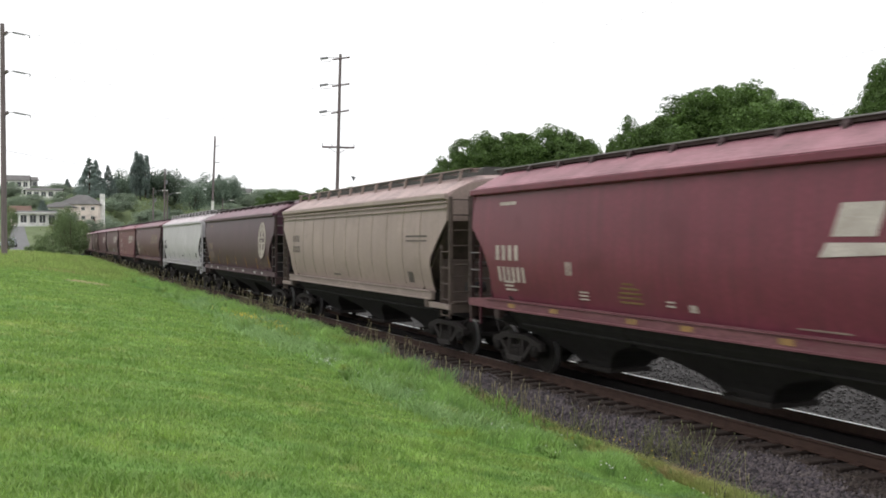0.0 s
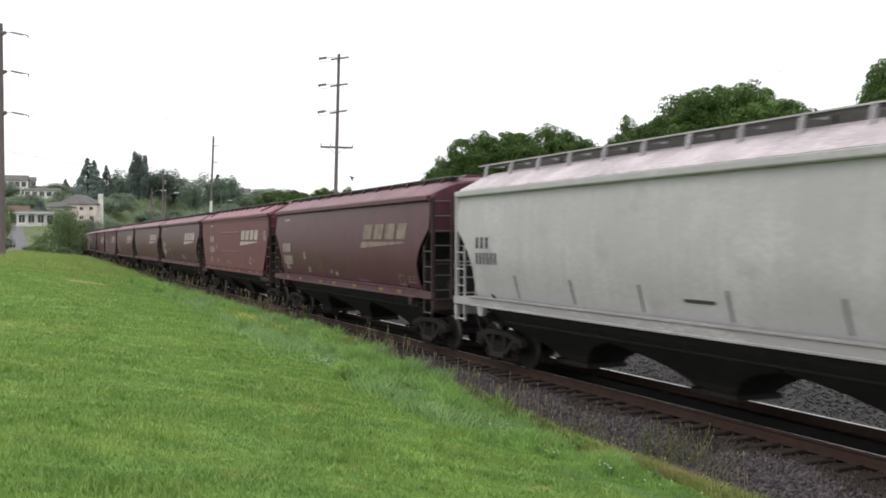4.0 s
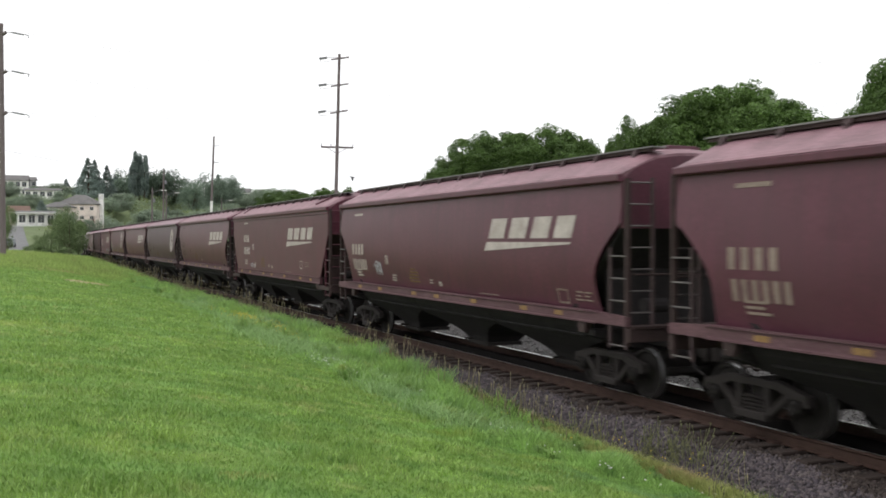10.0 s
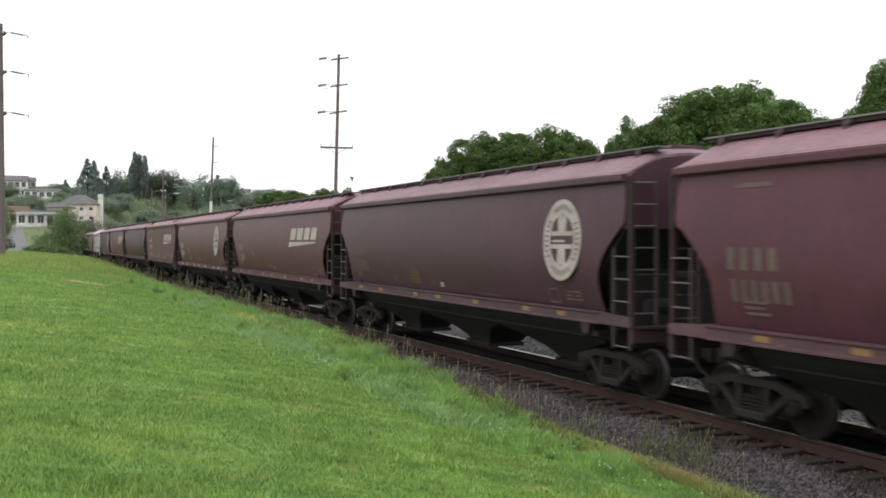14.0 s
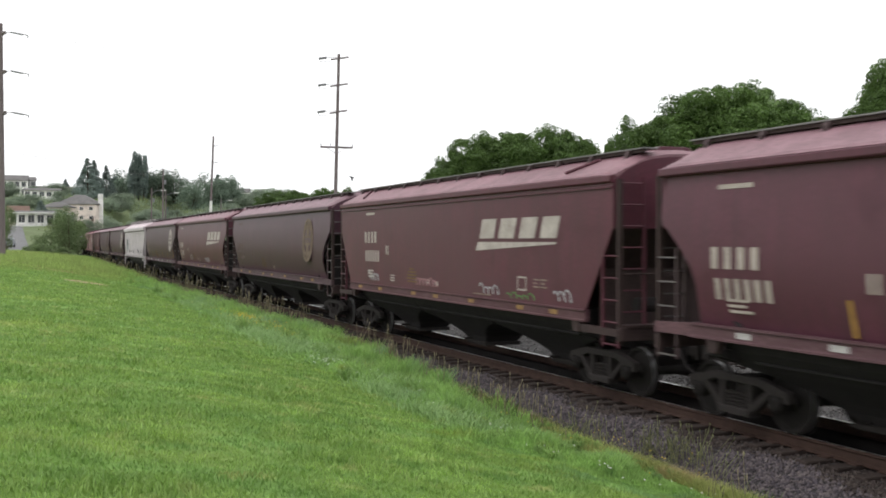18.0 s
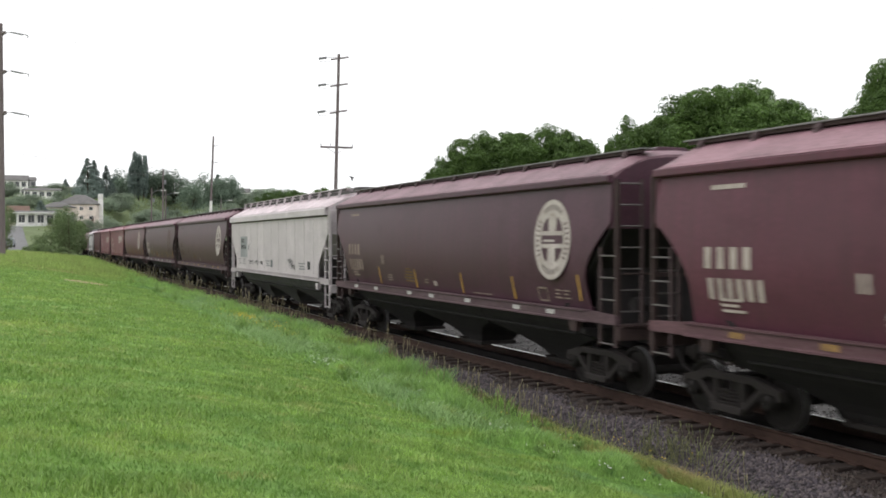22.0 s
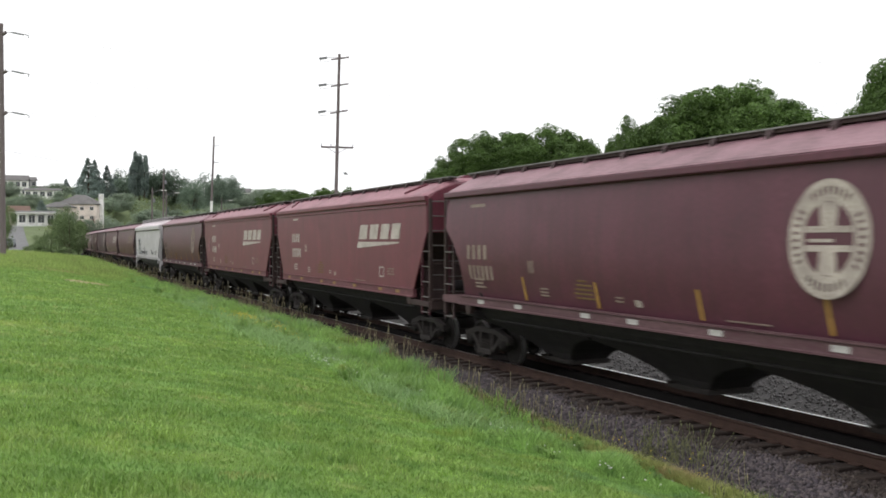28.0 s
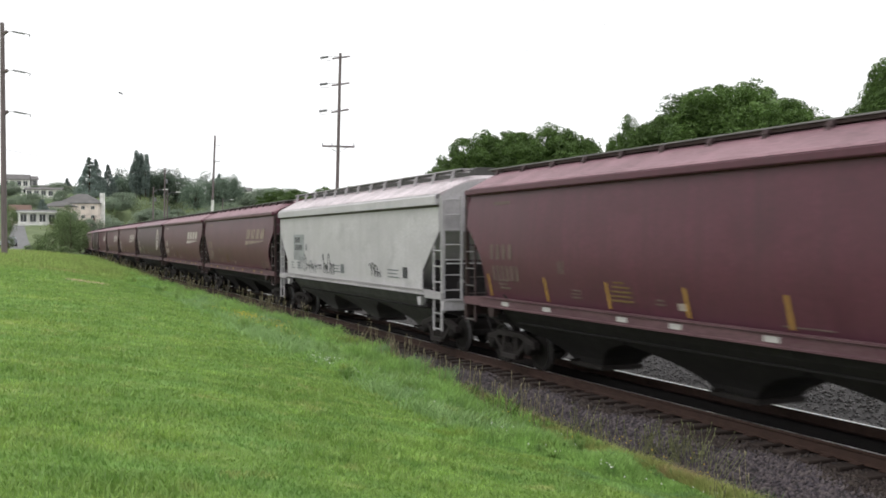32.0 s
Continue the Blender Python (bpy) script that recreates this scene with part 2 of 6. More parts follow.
M["glass"] = mat("dark_window_glass", (0.03, 0.035, 0.04), 0.12, spec=0.6)
M["trim"] = mat("white_trim", (0.72, 0.72, 0.70), 0.6)
M["car_paint"] = mat("silver_car_paint", (0.42, 0.46, 0.50), 0.35, 0.3, scale=2, fine=20)
M["rubber"] = mat("black_rubber", (0.02, 0.02, 0.02), 0.9)
M["logo_mid"] = mat("dulled_lettering", (0.38, 0.33, 0.30), 0.65, scale=3, fine=35, amount=0.8, dark=(0.20, 0.16, 0.15))
M["dull_yellow"] = mat("dull_yellow_stencil", (0.165, 0.105, 0.046), 0.7, scale=4, fine=30)
M["panel_grey"] = mat("grey_panel_paint", (0.27, 0.28, 0.29), 0.6, scale=2, fine=20)
M["hill_ground"] = mat("rough_hillside", (0.14, 0.175, 0.09), 0.9, scale=0.15, fine=2, amount=1.0, bump=0.2, bump_scale=2, spec=0.1, dark=(0.09, 0.12, 0.06))
M["matted"] = mat("matted_pale_grass", (0.275, 0.42, 0.165), 0.6, scale=1.2, fine=8, by_piece=0.4, translucent=0.3, spec=0.35, dark=(0.19, 0.32, 0.12))
M["oily"] = mat("oil_and_shade_gravel", (0.012, 0.010, 0.010), 1.0, scale=3, fine=30, amount=0.8, spec=0.03, bump=0.02, bump_scale=30)
M["light_leaf"] = mat("light_green_shrub", (0.27, 0.33, 0.16), 0.8, scale=0.2, fine=2, by_piece=0.5, translucent=0.2, spec=0.1)
M["pink_spray"] = mat("faded_pink_spray_paint", (0.36, 0.20, 0.22), 0.7, scale=5, fine=40)
M["white_spray"] = mat("grey_white_spray_paint", (0.36, 0.36, 0.38), 0.7, scale=5, fine=40)
M["green_spray"] = mat("dull_green_spray_paint", (0.10, 0.19, 0.07), 0.7, scale=5, fine=40)
M["tan_seam"] = mat("shadowed_tan_seam", (0.20, 0.16, 0.138), 0.7, scale=2, fine=20)
M["ladder_iron"] = mat("dusty_ladder_iron", (0.074, 0.050, 0.053), 0.7, 0.1, scale=4, fine=30)
M["bush_leaf"] = mat("bush_leaf", (0.135, 0.185, 0.085), 0.7, scale=5, fine=24, amount=1.0, dark=(0.075, 0.11, 0.05), by_piece=0.45, translucent=0.2, spec=0.15)
# tan darkened for the shade at the car's ends
M["tan_dark"] = mat("shaded_tan_ironwork", (0.085, 0.063, 0.055), 0.75, scale=3, fine=30)
M["grey_seam"] = mat("grimy_grey_seam", (0.36, 0.33, 0.345), 0.7, scale=2, fine=20, amount=1.0, stretch=(1, 1, 0.4))
M["tan_mark"] = mat("faded_stencil_and_eave_shade", (0.085, 0.07, 0.065), 0.7, scale=4, fine=30)
M["weed_stem"] = mat("pale_weed_stem", (0.19, 0.20, 0.095), 0.8, scale=2, fine=30, by_piece=0.4)
# rungs coloured paler than their stiles for the light they catch
M["rung"] = mat("highlit_rung_steel", (0.125, 0.112, 0.112), 0.5, 0.3, scale=6, fine=40)
M["feather"] = mat("dark_grey_feathers", (0.045, 0.045, 0.05), 0.8, scale=8, fine=60)


# ---- mesh building ----
class Geo:
    """Vertices and faces of one mesh."""

    def __init__(self):
        self.v, self.f = [], []

    def add(self, verts, faces):
        k = len(self.v)
        self.v += [tuple(p) for p in verts]
        self.f += [tuple(i + k for i in f) for f in faces]
        return self

    def box(self, x0, x1, y0, y1, z0, z1, m=None):
        p = [(x, y, z) for z in (z0, z1) for y in (y0, y1) for x in (x0, x1)]
        if m:
            p = [m @ Vector(q) for q in p]
        return self.add(p, [(0, 2, 3, 1), (4, 5, 7, 6), (0, 1, 5, 4), (2, 6, 7, 3), (0, 4, 6, 2), (1, 3, 7, 5)])

    def loft(self, rings, closed=True, caps=True):
        n = len(rings[0])
        v = [p for r in rings for p in r]
        f = []
        for a in range(len(rings) - 1):
            for i in range(n if closed else n - 1):
                j = (i + 1) % n
                f.append((a * n + i, a * n + j, (a + 1) * n + j, (a + 1) * n + i))
        if caps:
            f.append(tuple(range(n))[::-1])
            f.append(tuple((len(rings) - 1) * n + i for i in range(n)))
        return self.add(v, f)

    def prism(self, poly, axis, a, b):
        """A polygon in the plane across axis ('x': (y, z), 'y': (x, z), 'z': (x, y)) drawn out from a to b."""
        put = {"x": lambda p, d: (d, p[0], p[1]), "y": lambda p, d: (p[0], d, p[1]), "z": lambda p, d: (p[0], p[1], d)}[axis]
        return self.loft([[put(p, a) for p in poly], [put(p, b) for p in poly]])

    def tube(self, p0, p1, r, r1=None, n=6):
        p0, p1 = Vector(p0), Vector(p1)
        d = (p1 - p0).normalized()
        s = d.orthogonal().normalized()
        t = d.cross(s)
        rings = [[p + (s * math.cos(6.28318 * i / n) + t * math.sin(6.28318 * i / n)) * q for i in range(n)]
                 for p, q in ((p0, r), (p1, r if r1 is None else r1))]
        return self.loft(rings)

    def pipe(self, pts, r, n=6):
        for a, b in zip(pts, pts[1:]):
            self.tube(a, b, r, n=n)
        return self

    def hose(self, pts, r, n=5):
        """One connected tube through all the points."""
        pts = [Vector(p) for p in pts]
        rings = []
        for i, p in enumerate(pts):
            d = (pts[min(i + 1, len(pts) - 1)] - pts[max(i - 1, 0)]).normalized()
            s = d.cross(Vector((0.31, 0.17, 0.93))).normalized()
            t = d.cross(s)
            rings.append([p + (s * math.cos(6.28318 * k / n) + t * math.sin(6.28318 * k / n)) * r for k in range(n)])
        return self.loft(rings)

    def spin(self, profile, n=20, axis="y", at=(0, 0, 0)):
        """A closed profile of (radius, along) turned round an axis."""
        rings = []
        for i in range(n):
            c, s = math.cos(2 * math.pi * i / n), math.sin(2 * math.pi * i / n)
            rings.append([{"y": (r * c, d, r * s), "z": (r * c, r * s, d)}[axis] for r, d in profile])
        rings = [[tuple(Vector(p) + Vector(at)) for p in r] for r in rings]
        return self.loft(rings + rings[:1], caps=False)


def mesh_of(name, geo, material, bevel=0.0, smooth=False):
    me = bpy.data.meshes.new(name)
    me.from_pydata(geo.v, [], geo.f)
    bm = bmesh.new()
    bm.from_mesh(me)
    bmesh.ops.recalc_face_normals(bm, faces=bm.faces)
    if bevel:
        sharp = [e for e in bm.edges if len(e.link_faces) == 2 and e.calc_face_angle() > 0.6]
        bmesh.ops.bevel(bm, geom=sharp, offset=bevel, segments=1, affect="EDGES", clamp_overlap=True)
    if smooth:
        for e in bm.edges:
            e.smooth = len(e.link_faces) == 2 and e.calc_face_angle() < 0.6
    bm.to_mesh(me)
    bm.free()
    me.materials.append(material)
    if smooth:
        me.polygons.foreach_set("use_smooth", [True] * len(me.polygons))
    return me


def part(name, geo, material, parent, label="", bevel=0.0, smooth=False, m=None):
    """One mesh under a thing or under a part."""
    me = geo if isinstance(geo, bpy.types.Mesh) else mesh_of(name, geo, material, bevel, smooth)
    ob = new(name, me)
    ob.parent = parent
    if m is not None:
        ob.matrix_basis = m
    if label:
        tagged(ob, label)
    return ob


def quick(name, verts, faces, material):
    """A large mesh out of numpy arrays: verts (n, 3), faces (m, k)."""
    me = bpy.data.meshes.new(name)
    verts, faces = np.asarray(verts, np.float32), np.asarray(faces, np.int32)
    k = faces.shape[1]
    me.vertices.add(len(verts))
    me.vertices.foreach_set("co", verts.ravel())
    me.loops.add(faces.size)
    me.loops.foreach_set("vertex_index", faces.ravel())
    me.polygons.add(len(faces))
    me.polygons.foreach_set("loop_start", np.arange(0, faces.size, k, dtype=np.int32))
    me.update(calc_edges=True)
    me.validate()
    me.materials.append(material)
    return me


# ---- the line of the track ----
def lay_line():
    """Points of the centre line metre by metre: straight, an easy bend, then a tighter one."""
    pts, heading, p = [], 0.0, Vector((TRACK_X, 0.0))
    for s in range(0, 900):
        pts.append(p.copy())
        if s >= BEND_Y:
            heading += 1 / BEND_R
        if s >= 262:
            heading += 1 / 520
        p = p + Vector((math.sin(min(heading, 1.1)), math.cos(min(heading, 1.1))))
    return pts


LINE = lay_line()
LINE_X, LINE_Y = [p.x for p in LINE], [p.y for p in LINE]


def bend(y):
    """How far the track has swung to the side at y."""
    return float(np.interp(y, LINE_Y, LINE_X)) - TRACK_X if y > BEND_Y else 0.0


def on_track(s, z=0.0):
    """The point s metres along the line."""
    if s <= 0:
        return Vector((TRACK_X, s, z))
    k = min(int(s), len(LINE) - 2)
    p = LINE[k].lerp(LINE[k + 1], s - k)
    return Vector((p.x, p.y, z))


# ---- ground ----
def ramp01(a, b, v):
    t = min(1.0, max(0.0, (v - a) / (b - a)))
    return t * t * (3 - 2 * t)


EDGE = ((-60, -0.45), (8, -0.42), (14, -0.36), (22, -0.02), (28, 0.12), (42, 0.08), (60, 0.10), (98, 0.42), (129, 0.68), (700, 0.9))


def edge_z(y):
    for (a, za), (b, zb) in zip(EDGE, EDGE[1:]):
        if y <= b:
            t = max(0.0, (y - a) / (b - a))
            return za + (zb - za) * t
    return EDGE[-1][1]


HILL = ((-9000, 0), (150, 0), (200, 1.6), (257, 4.9), (351, 6.9), (400, 13.5), (455, 19.5), (480, 21.3), (560, 25.0), (660, 27.0), (9000, 30.0))


def ground_z(x, y):
    u = x - bend(y)                                  # across the track
    lawn = 1.3 + 0.16 * ramp01(10, 80, y)
    z = lawn + (edge_z(y) - lawn) * min(1.0, max(0.0, (u + 0.5) / 8.5)) ** 1.25
    z += 0.05 * noise.noise((x * 0.25, y * 0.25, 0)) * ramp01(20, 6, abs(x))
    z += (-0.72 - z) * ramp01(8.2, 9.3, u)
    z += 0.9 * ramp01(18, 30, u)
    hill = 0.0
    for (a, za), (b, zb) in zip(HILL, HILL[1:]):
        if a <= y < b:
            hill = za + (zb - za) * (y - a) / (b - a)
    hill *= ramp01(3, 10, abs(u - TRACK_X)) * (1 - 0.4 * ramp01(90, 220, x)) * (1 - 0.6 * ramp01(150, 420, x))
    hill += 1.2 * noise.noise((x * 0.03, y * 0.03, 3)) * ramp01(220, 300, y)
    return z + hill


def span(*stops):
    """Coordinates from stretches of (start, end, step)."""
    out = []
    for a, b, s in stops:
        out += list(np.arange(a, b, s))
    return out + [stops[-1][1]]


gx = span((-2500, -300, 200), (-300, -40, 20), (-40, -8, 4), (-8, 7.6, 0.4), (7.6, 9.6, 0.1), (9.6, 30, 1.0), (30, 200, 10), (200, 600, 40), (600, 2500, 190))
gy = span((-2500, -500, 200), (-500, -20, 24), (-20, 0, 2), (0, 40, 0.5), (40, 140, 2), (140, 500, 8), (500, 900, 40), (900, 4000, 300))
gv = [(x, y, ground_z(x, y)) for y in gy for x in gx]
nx = len(gx)
gf = [(j * nx + i, j * nx + i + 1, (j + 1) * nx + i + 1, (j + 1) * nx + i) for j in range(len(gy) - 1) for i in range(nx - 1)]
M["lawn"] = mat("mown_lawn", (0.12, 0.205, 0.045), 0.9, patch=PATCHES, scale=0.35, fine=9, amount=0.7, bump=0.03, bump_scale=45, spec=0.1,
                dark=(0.08, 0.15, 0.03))
ground = new("ground", quick("ground", gv, gf, M["lawn"]))
ground.data.polygons.foreach_set("use_smooth", [True] * len(ground.data.polygons))
ground.data.materials.append(M["hill_ground"])
for p in ground.data.polygons:
    if p.center.y > 132 or p.center.x > 26 or p.center.y > 126 and p.center.x < -14:
        p.material_index = 1
tagged(ground, "gently sloping green mown lawn running out to a hillside", "ground", kind="structure")

# ---- track ----
ys = span((-470, 90, 20), (90, 700, 10))


def along(profile, name, material, label, category="track", y_list=ys, kind="structure", smooth=False):
    """A profile of (across, z) drawn along the track."""
    g = Geo()
    rings = []
    for s in y_list:
        c, d = on_track(s), (on_track(s + 1) - on_track(s - 1)).normalized()
        rings.append([(c.x + p[0] * d.y, c.y - p[0] * d.x, p[1]) for p in profile])
    g.loft(rings)
    ob = new(name, mesh_of(name, g, material, smooth=smooth))
    return tagged(ob, label, category, kind=kind)


along([(-3.6, -1.4), (-3.35, -0.62), (-1.75, -0.27), (-1.40, -0.235), (1.75, -0.235), (2.0, -0.30), (2.3, -0.36), (2.42, -1.4)],
      "track_bed", M["ballast"], "dark grey crushed stone ballast bed under the rails", "ballast")
# strip coloured near black for oil and the shade under the train
along([(-0.70, -0.30), (-0.70, -0.172), (-0.4, -0.160), (0.4, -0.160), (0.70, -0.172), (0.70, -0.30)], "oily_gravel", M["oily"],
      "gravel between the rails, darkened for oil and the train's shade", "ballast")
along([(2.28, -1.4), (2.30, -0.36), (3.2, 0.02), (6.4, 0.05), (9.5, -0.3), (12.0, -0.35), (12.2, -1.4)],
      "second_track_bed", M["pale_ballast"], "pale grey crushed stone bed of the second track", "ballast")
for side in (-1, 1):
    c = side * 0.755
    base = [(c - 0.076, -0.185), (c + 0.076, -0.185), (c + 0.076, -0.172), (c + 0.012, -0.155), (c + 0.012, -0.045),
            (c + 0.036, -0.032), (c + 0.036, -0.003), (c - 0.036, -0.003), (c - 0.036, -0.032), (c - 0.012, -0.045), (c - 0.012, -0.155), (c - 0.076, -0.172)]
    r = along(base, "rail", M["rail"], "rusty brown steel rail with polished head", "rail")
    top = along([(c + a, b) for a, b in (((-0.033, -0.002), (0.033, -0.002), (0.033, 0.0), (-0.033, 0.0)) if side > 0 else ((0.004, -0.002), (0.030, -0.002), (0.030, 0.0), (0.004, 0.0)))], "rail_head", M["rail_head"], "polished running surface", "rail")
    top.parent = r
    for k in ("category", "kind"):
        del top[k]

# the second line behind, on its own paler bed
for side in (-1, 1):
    c = 4.75 + side * 0.755
    along([(c - 0.07, 0.07), (c + 0.07, 0.07), (c + 0.012, 0.10), (c + 0.035, 0.21), (c + 0.03, 0.235), (c - 0.03, 0.235), (c - 0.035, 0.21), (c - 0.012, 0.10)],
          "rail", M["rail"], "rusty steel rail of the second track", "rail")

# ---- the train ----
HALF = 8.23           # half the length of a hopper body at the eave
TRUCK_AT = 7.0        # trucks from the middle
WHEEL_R = 0.457
AXLE = 0.89
wheelsets = []


def truck_parts(car, at, paint_mat):
    """A freight truck: bolster with side frames, springs and two turning wheelsets."""
    truck = part("truck", Geo().prism([(-0.2, 0.42), (0.2, 0.42), (0.24, 0.62), (0.2, 0.78), (-0.2, 0.78), (-0.24, 0.62)], "y", -0.92, 0.92),
                 M["truck_steel"], car, "grimy cast steel freight truck", bevel=0.02, m=pose(at, 0, 0))
    for s in (-1, 1):
        g = Geo()
        y0, y1 = s * 0.93, s * 1.09
        # upper member, with pedestals over the bearings, sloping tension members and spring seat
        g.prism([(-1.17, 0.50), (-1.14, 0.66), (-0.95, 0.70), (-0.55, 0.80), (0.55, 0.80), (0.95, 0.70), (1.14, 0.66), (1.17, 0.50),
                 (1.06, 0.48), (1.02, 0.58), (0.80, 0.58), (0.72, 0.60), (0.5, 0.68), (-0.5, 0.68), (-0.72, 0.60), (-0.80, 0.58), (-1.02, 0.58), (-1.06, 0.48)], "y", y0, y1)
        for e in (-1, 1):
            g.prism([(e * 0.80, 0.59), (e * 0.68, 0.63), (e * 0.28, 0.30), (e * 0.34, 0.20)], "y", y0, y1)
            g.prism([(e * 0.26, 0.70), (e * 0.36, 0.70), (e * 0.36, 0.26), (e * 0.26, 0.26)], "y", y0, y1)
        g.prism([(-0.36, 0.18), (0.36, 0.18), (0.38, 0.30), (-0.38, 0.30)], "y", s * 0.90, s * 1.14)
        part("side_frame", g, M["truck_steel"], truck, bevel=0.012)
        for q in (-0.16, 0.0, 0.16):
            sp = Geo()
            for k in range(4):
                sp.spin([(0.045, 0.30 + k * 0.06), (0.068, 0.315 + k * 0.06), (0.068, 0.345 + k * 0.06), (0.045, 0.355 + k * 0.06)], 8, "z", (q, s * 1.03, 0))
            if s > 0:
                part("spring", sp, M["truck_steel"], truck)
        part("brake_beam", Geo().box(-0.62, 0.62, s * 0.50 - 0.04, s * 0.50 + 0.04, 0.33, 0.42), M["grime"], truck)
    for e in (-1, 1):
        g = Geo()
        for s in (-1, 1):
            g.spin([(0.0, s * 0.68), (0.36, s * 0.70), (0.40, s * 0.68), (WHEEL_R + 0.026, s * 0.672), (WHEEL_R + 0.022, s * 0.70),
                    (WHEEL_R, s * 0.715), (WHEEL_R - 0.004, s * 0.80), (0.40, s * 0.805), (0.37, s * 0.765), (0.13, s * 0.78), (0.11, s * 0.82), (0.085, s * 0.84), (0.0, s * 0.84)], 28)
            g.spin([(0.0, s * 0.84), (0.085, s * 0.84), (0.085, s * 0.92), (0.125, s * 0.925), (0.125, s * 1.10), (0.09, s * 1.115), (0.09, s * 1.14), (0.0, s * 1.14)], 14)
            for k in range(3):
                a = k * 2.094
                g.tube((0.055 * math.cos(a), s * 1.13, 0.055 * math.sin(a)), (0.055 * math.cos(a), s * 1.165, 0.055 * math.sin(a)), 0.018, n=6)
        g.tube((0, -0.7, 0), (0, 0.7, 0), 0.085, n=10)
        me = mesh_of("wheelset", g, M["wheel_steel"])
        me.materials.append(M["bright_steel"])
        for p in me.polygons:
            if 0.71 < abs(p.center.y) < 0.81 and math.hypot(p.center.x, p.center.z) > 0.44:
                p.material_index = 1
        ws = part("wheelset", me, None, truck, "turning pair of steel wheels on one axle")
        ws.matrix_parent_inverse = Matrix.Translation((e * AXLE, 0, WHEEL_R))
        wheelsets.append(ws)
    return truck


def side_end(kind, z):
    """Where the side sheet ends, from the middle of the car, at height z."""
    if kind == "curved":
        t = max(0.0, (3.22 - z) / 1.80)
        return HALF - 0.90 * math.sin(0.5 * math.pi * min(t / 0.62, 1.0)) + 0.10 * max(0.0, (t - 0.62) / 0.38) ** 2
    if kind == "cut":
        return HALF - 1.10 * min(1.0, max(0.0, (3.40 - z) / 1.02))
    if kind == "chamfer":
        return HALF - 1.12 * min(1.0, max(0.0, (3.12 - z) / 1.05))
    return HALF if z > 3.15 else HALF - 1.05 * (3.15 - z) / (3.15 - 1.45)


def side_y(kind, z):
    if kind in ("curved", "cut"):
        if z < 2.65:
            return 1.615 - 0.19 * ((2.65 - z) / 1.1) ** 2
        return 1.50 + 0.115 * math.sin(math.pi * min(1, max(0, (z - 1.0) / 3.3)))
    return 1.585


def hopper_car(kind, colour, label):
    """A covered hopper wagon; its far end is +x, its watched side +y."""
    car = tagged(new("hopper_car"), label, "train car", "covered hopper cars of the train")
    P, G = M[colour], M["grime"]
    D = M["tan_dark"] if "tan" in colour else P if "white" in colour else M["shaded_paint"]      # end frames
    L = D if D is P or "tan" in colour else M["deep_red_paint"] if "red" in colour else M["ladder_iron"]
    eave = 3.95
    rows = [1.55, 1.68, 1.84, 2.07, 2.25, 2.42, 2.58, 2.74, 2.90, 3.02, 3.12, 3.15, 3.22, 3.40, 3.5, 3.75, eave]
    cols = 9
    for s in (-1, 1):
        g = Geo()
        for off in (0.0, -0.03):
            v = []
            for z in rows:
                e = side_end(kind, z)
                v += [(e * (2 * i / cols - 1), s * (side_y(kind, z) + off), z) for i in range(cols + 1)]
            n = cols + 1
            f = [(j * n + i, j * n + i + 1, (j + 1) * n + i + 1, (j + 1) * n + i) for j in range(len(rows) - 1) for i in range(cols)]
            g.add(v, f)
        n, r = cols + 1, len(rows)
        rim = [j * n for j in range(r)] + [(r - 1) * n + i for i in range(1, n)] + [j * n + n - 1 for j in range(r - 2, -1, -1)] + [i for i in range(n - 2, 0, -1)]
        g.f += [(a, b, b + n * r, a + n * r) for a, b in zip(rim, rim[1:] + rim[:1])]
        part("side_sheet", g, P, car, smooth=kind in ("curved", "cut"))
        # eave rail: a dark lip under the roof edge
        part("eave_rail", Geo().prism([(s * 1.53, 3.945), (s * 1.63, 3.945), (s * 1.655, 3.97), (s * 1.655, 4.07), (s * 1.63, 4.086), (s * 1.53, 4.086)], "x", -HALF, HALF), P, car, bevel=0.006)
        if kind == "chamfer":
            part("fascia", Geo().prism([(s * 1.58, 3.80), (s * 1.70, 3.80), (s * 1.70, 4.02), (s * 1.64, 4.06), (s * 1.58, 4.06)], "x", -HALF, HALF), P, car, bevel=0.006)
            # added dark strip: shade and rust below the overhanging fascia
            part("drip_joint", Geo().prism([(s * 1.58, 3.74), (s * 1.60, 3.74), (s * 1.64, 3.797), (s * 1.58, 3.797)], "x", -HALF, HALF), M["tan_mark"], car, "dark strip for the shade and rust under the eave")
        if colour == "tan_paint" and s > 0:
            part("eave_rib", Geo().prism([(1.58, 3.70), (1.62, 3.71), (1.62, 3.74), (1.58, 3.75)], "x", -HALF, HALF), P, car)
        if kind in ("slanted", "cut") and s > 0:
            part("eave_rib", Geo().prism([(1.58, 3.84), (1.625, 3.85), (1.625, 3.88), (1.58, 3.89)], "x", -HALF, HALF), P, car)
        zs = 1.45 if kind == "chamfer" else 1.37
        part("side_sill", Geo().prism([(s * 1.50, zs), (s * 1.63, zs), (s * 1.63, zs + 0.03), (s * 1.60, zs + 0.04), (s * 1.60, 1.56), (s * 1.63, 1.57), (s * 1.63, 1.60), (s * 1.50, 1.60)],
                                      "x", -HALF + (0.78 if kind == "curved" else 0.95), HALF - (0.78 if kind == "curved" else 0.95)), M[colour + "_sill"], car, "flanged side sill")
    if colour in ("tan_paint", "warm_white_paint"):
        for k in range(11):
            u = -6.5 + k * 1.3
            z0 = 1.60
            zs = [z for z in rows if abs(u) < side_end(kind, z) - 0.05 and z > z0]
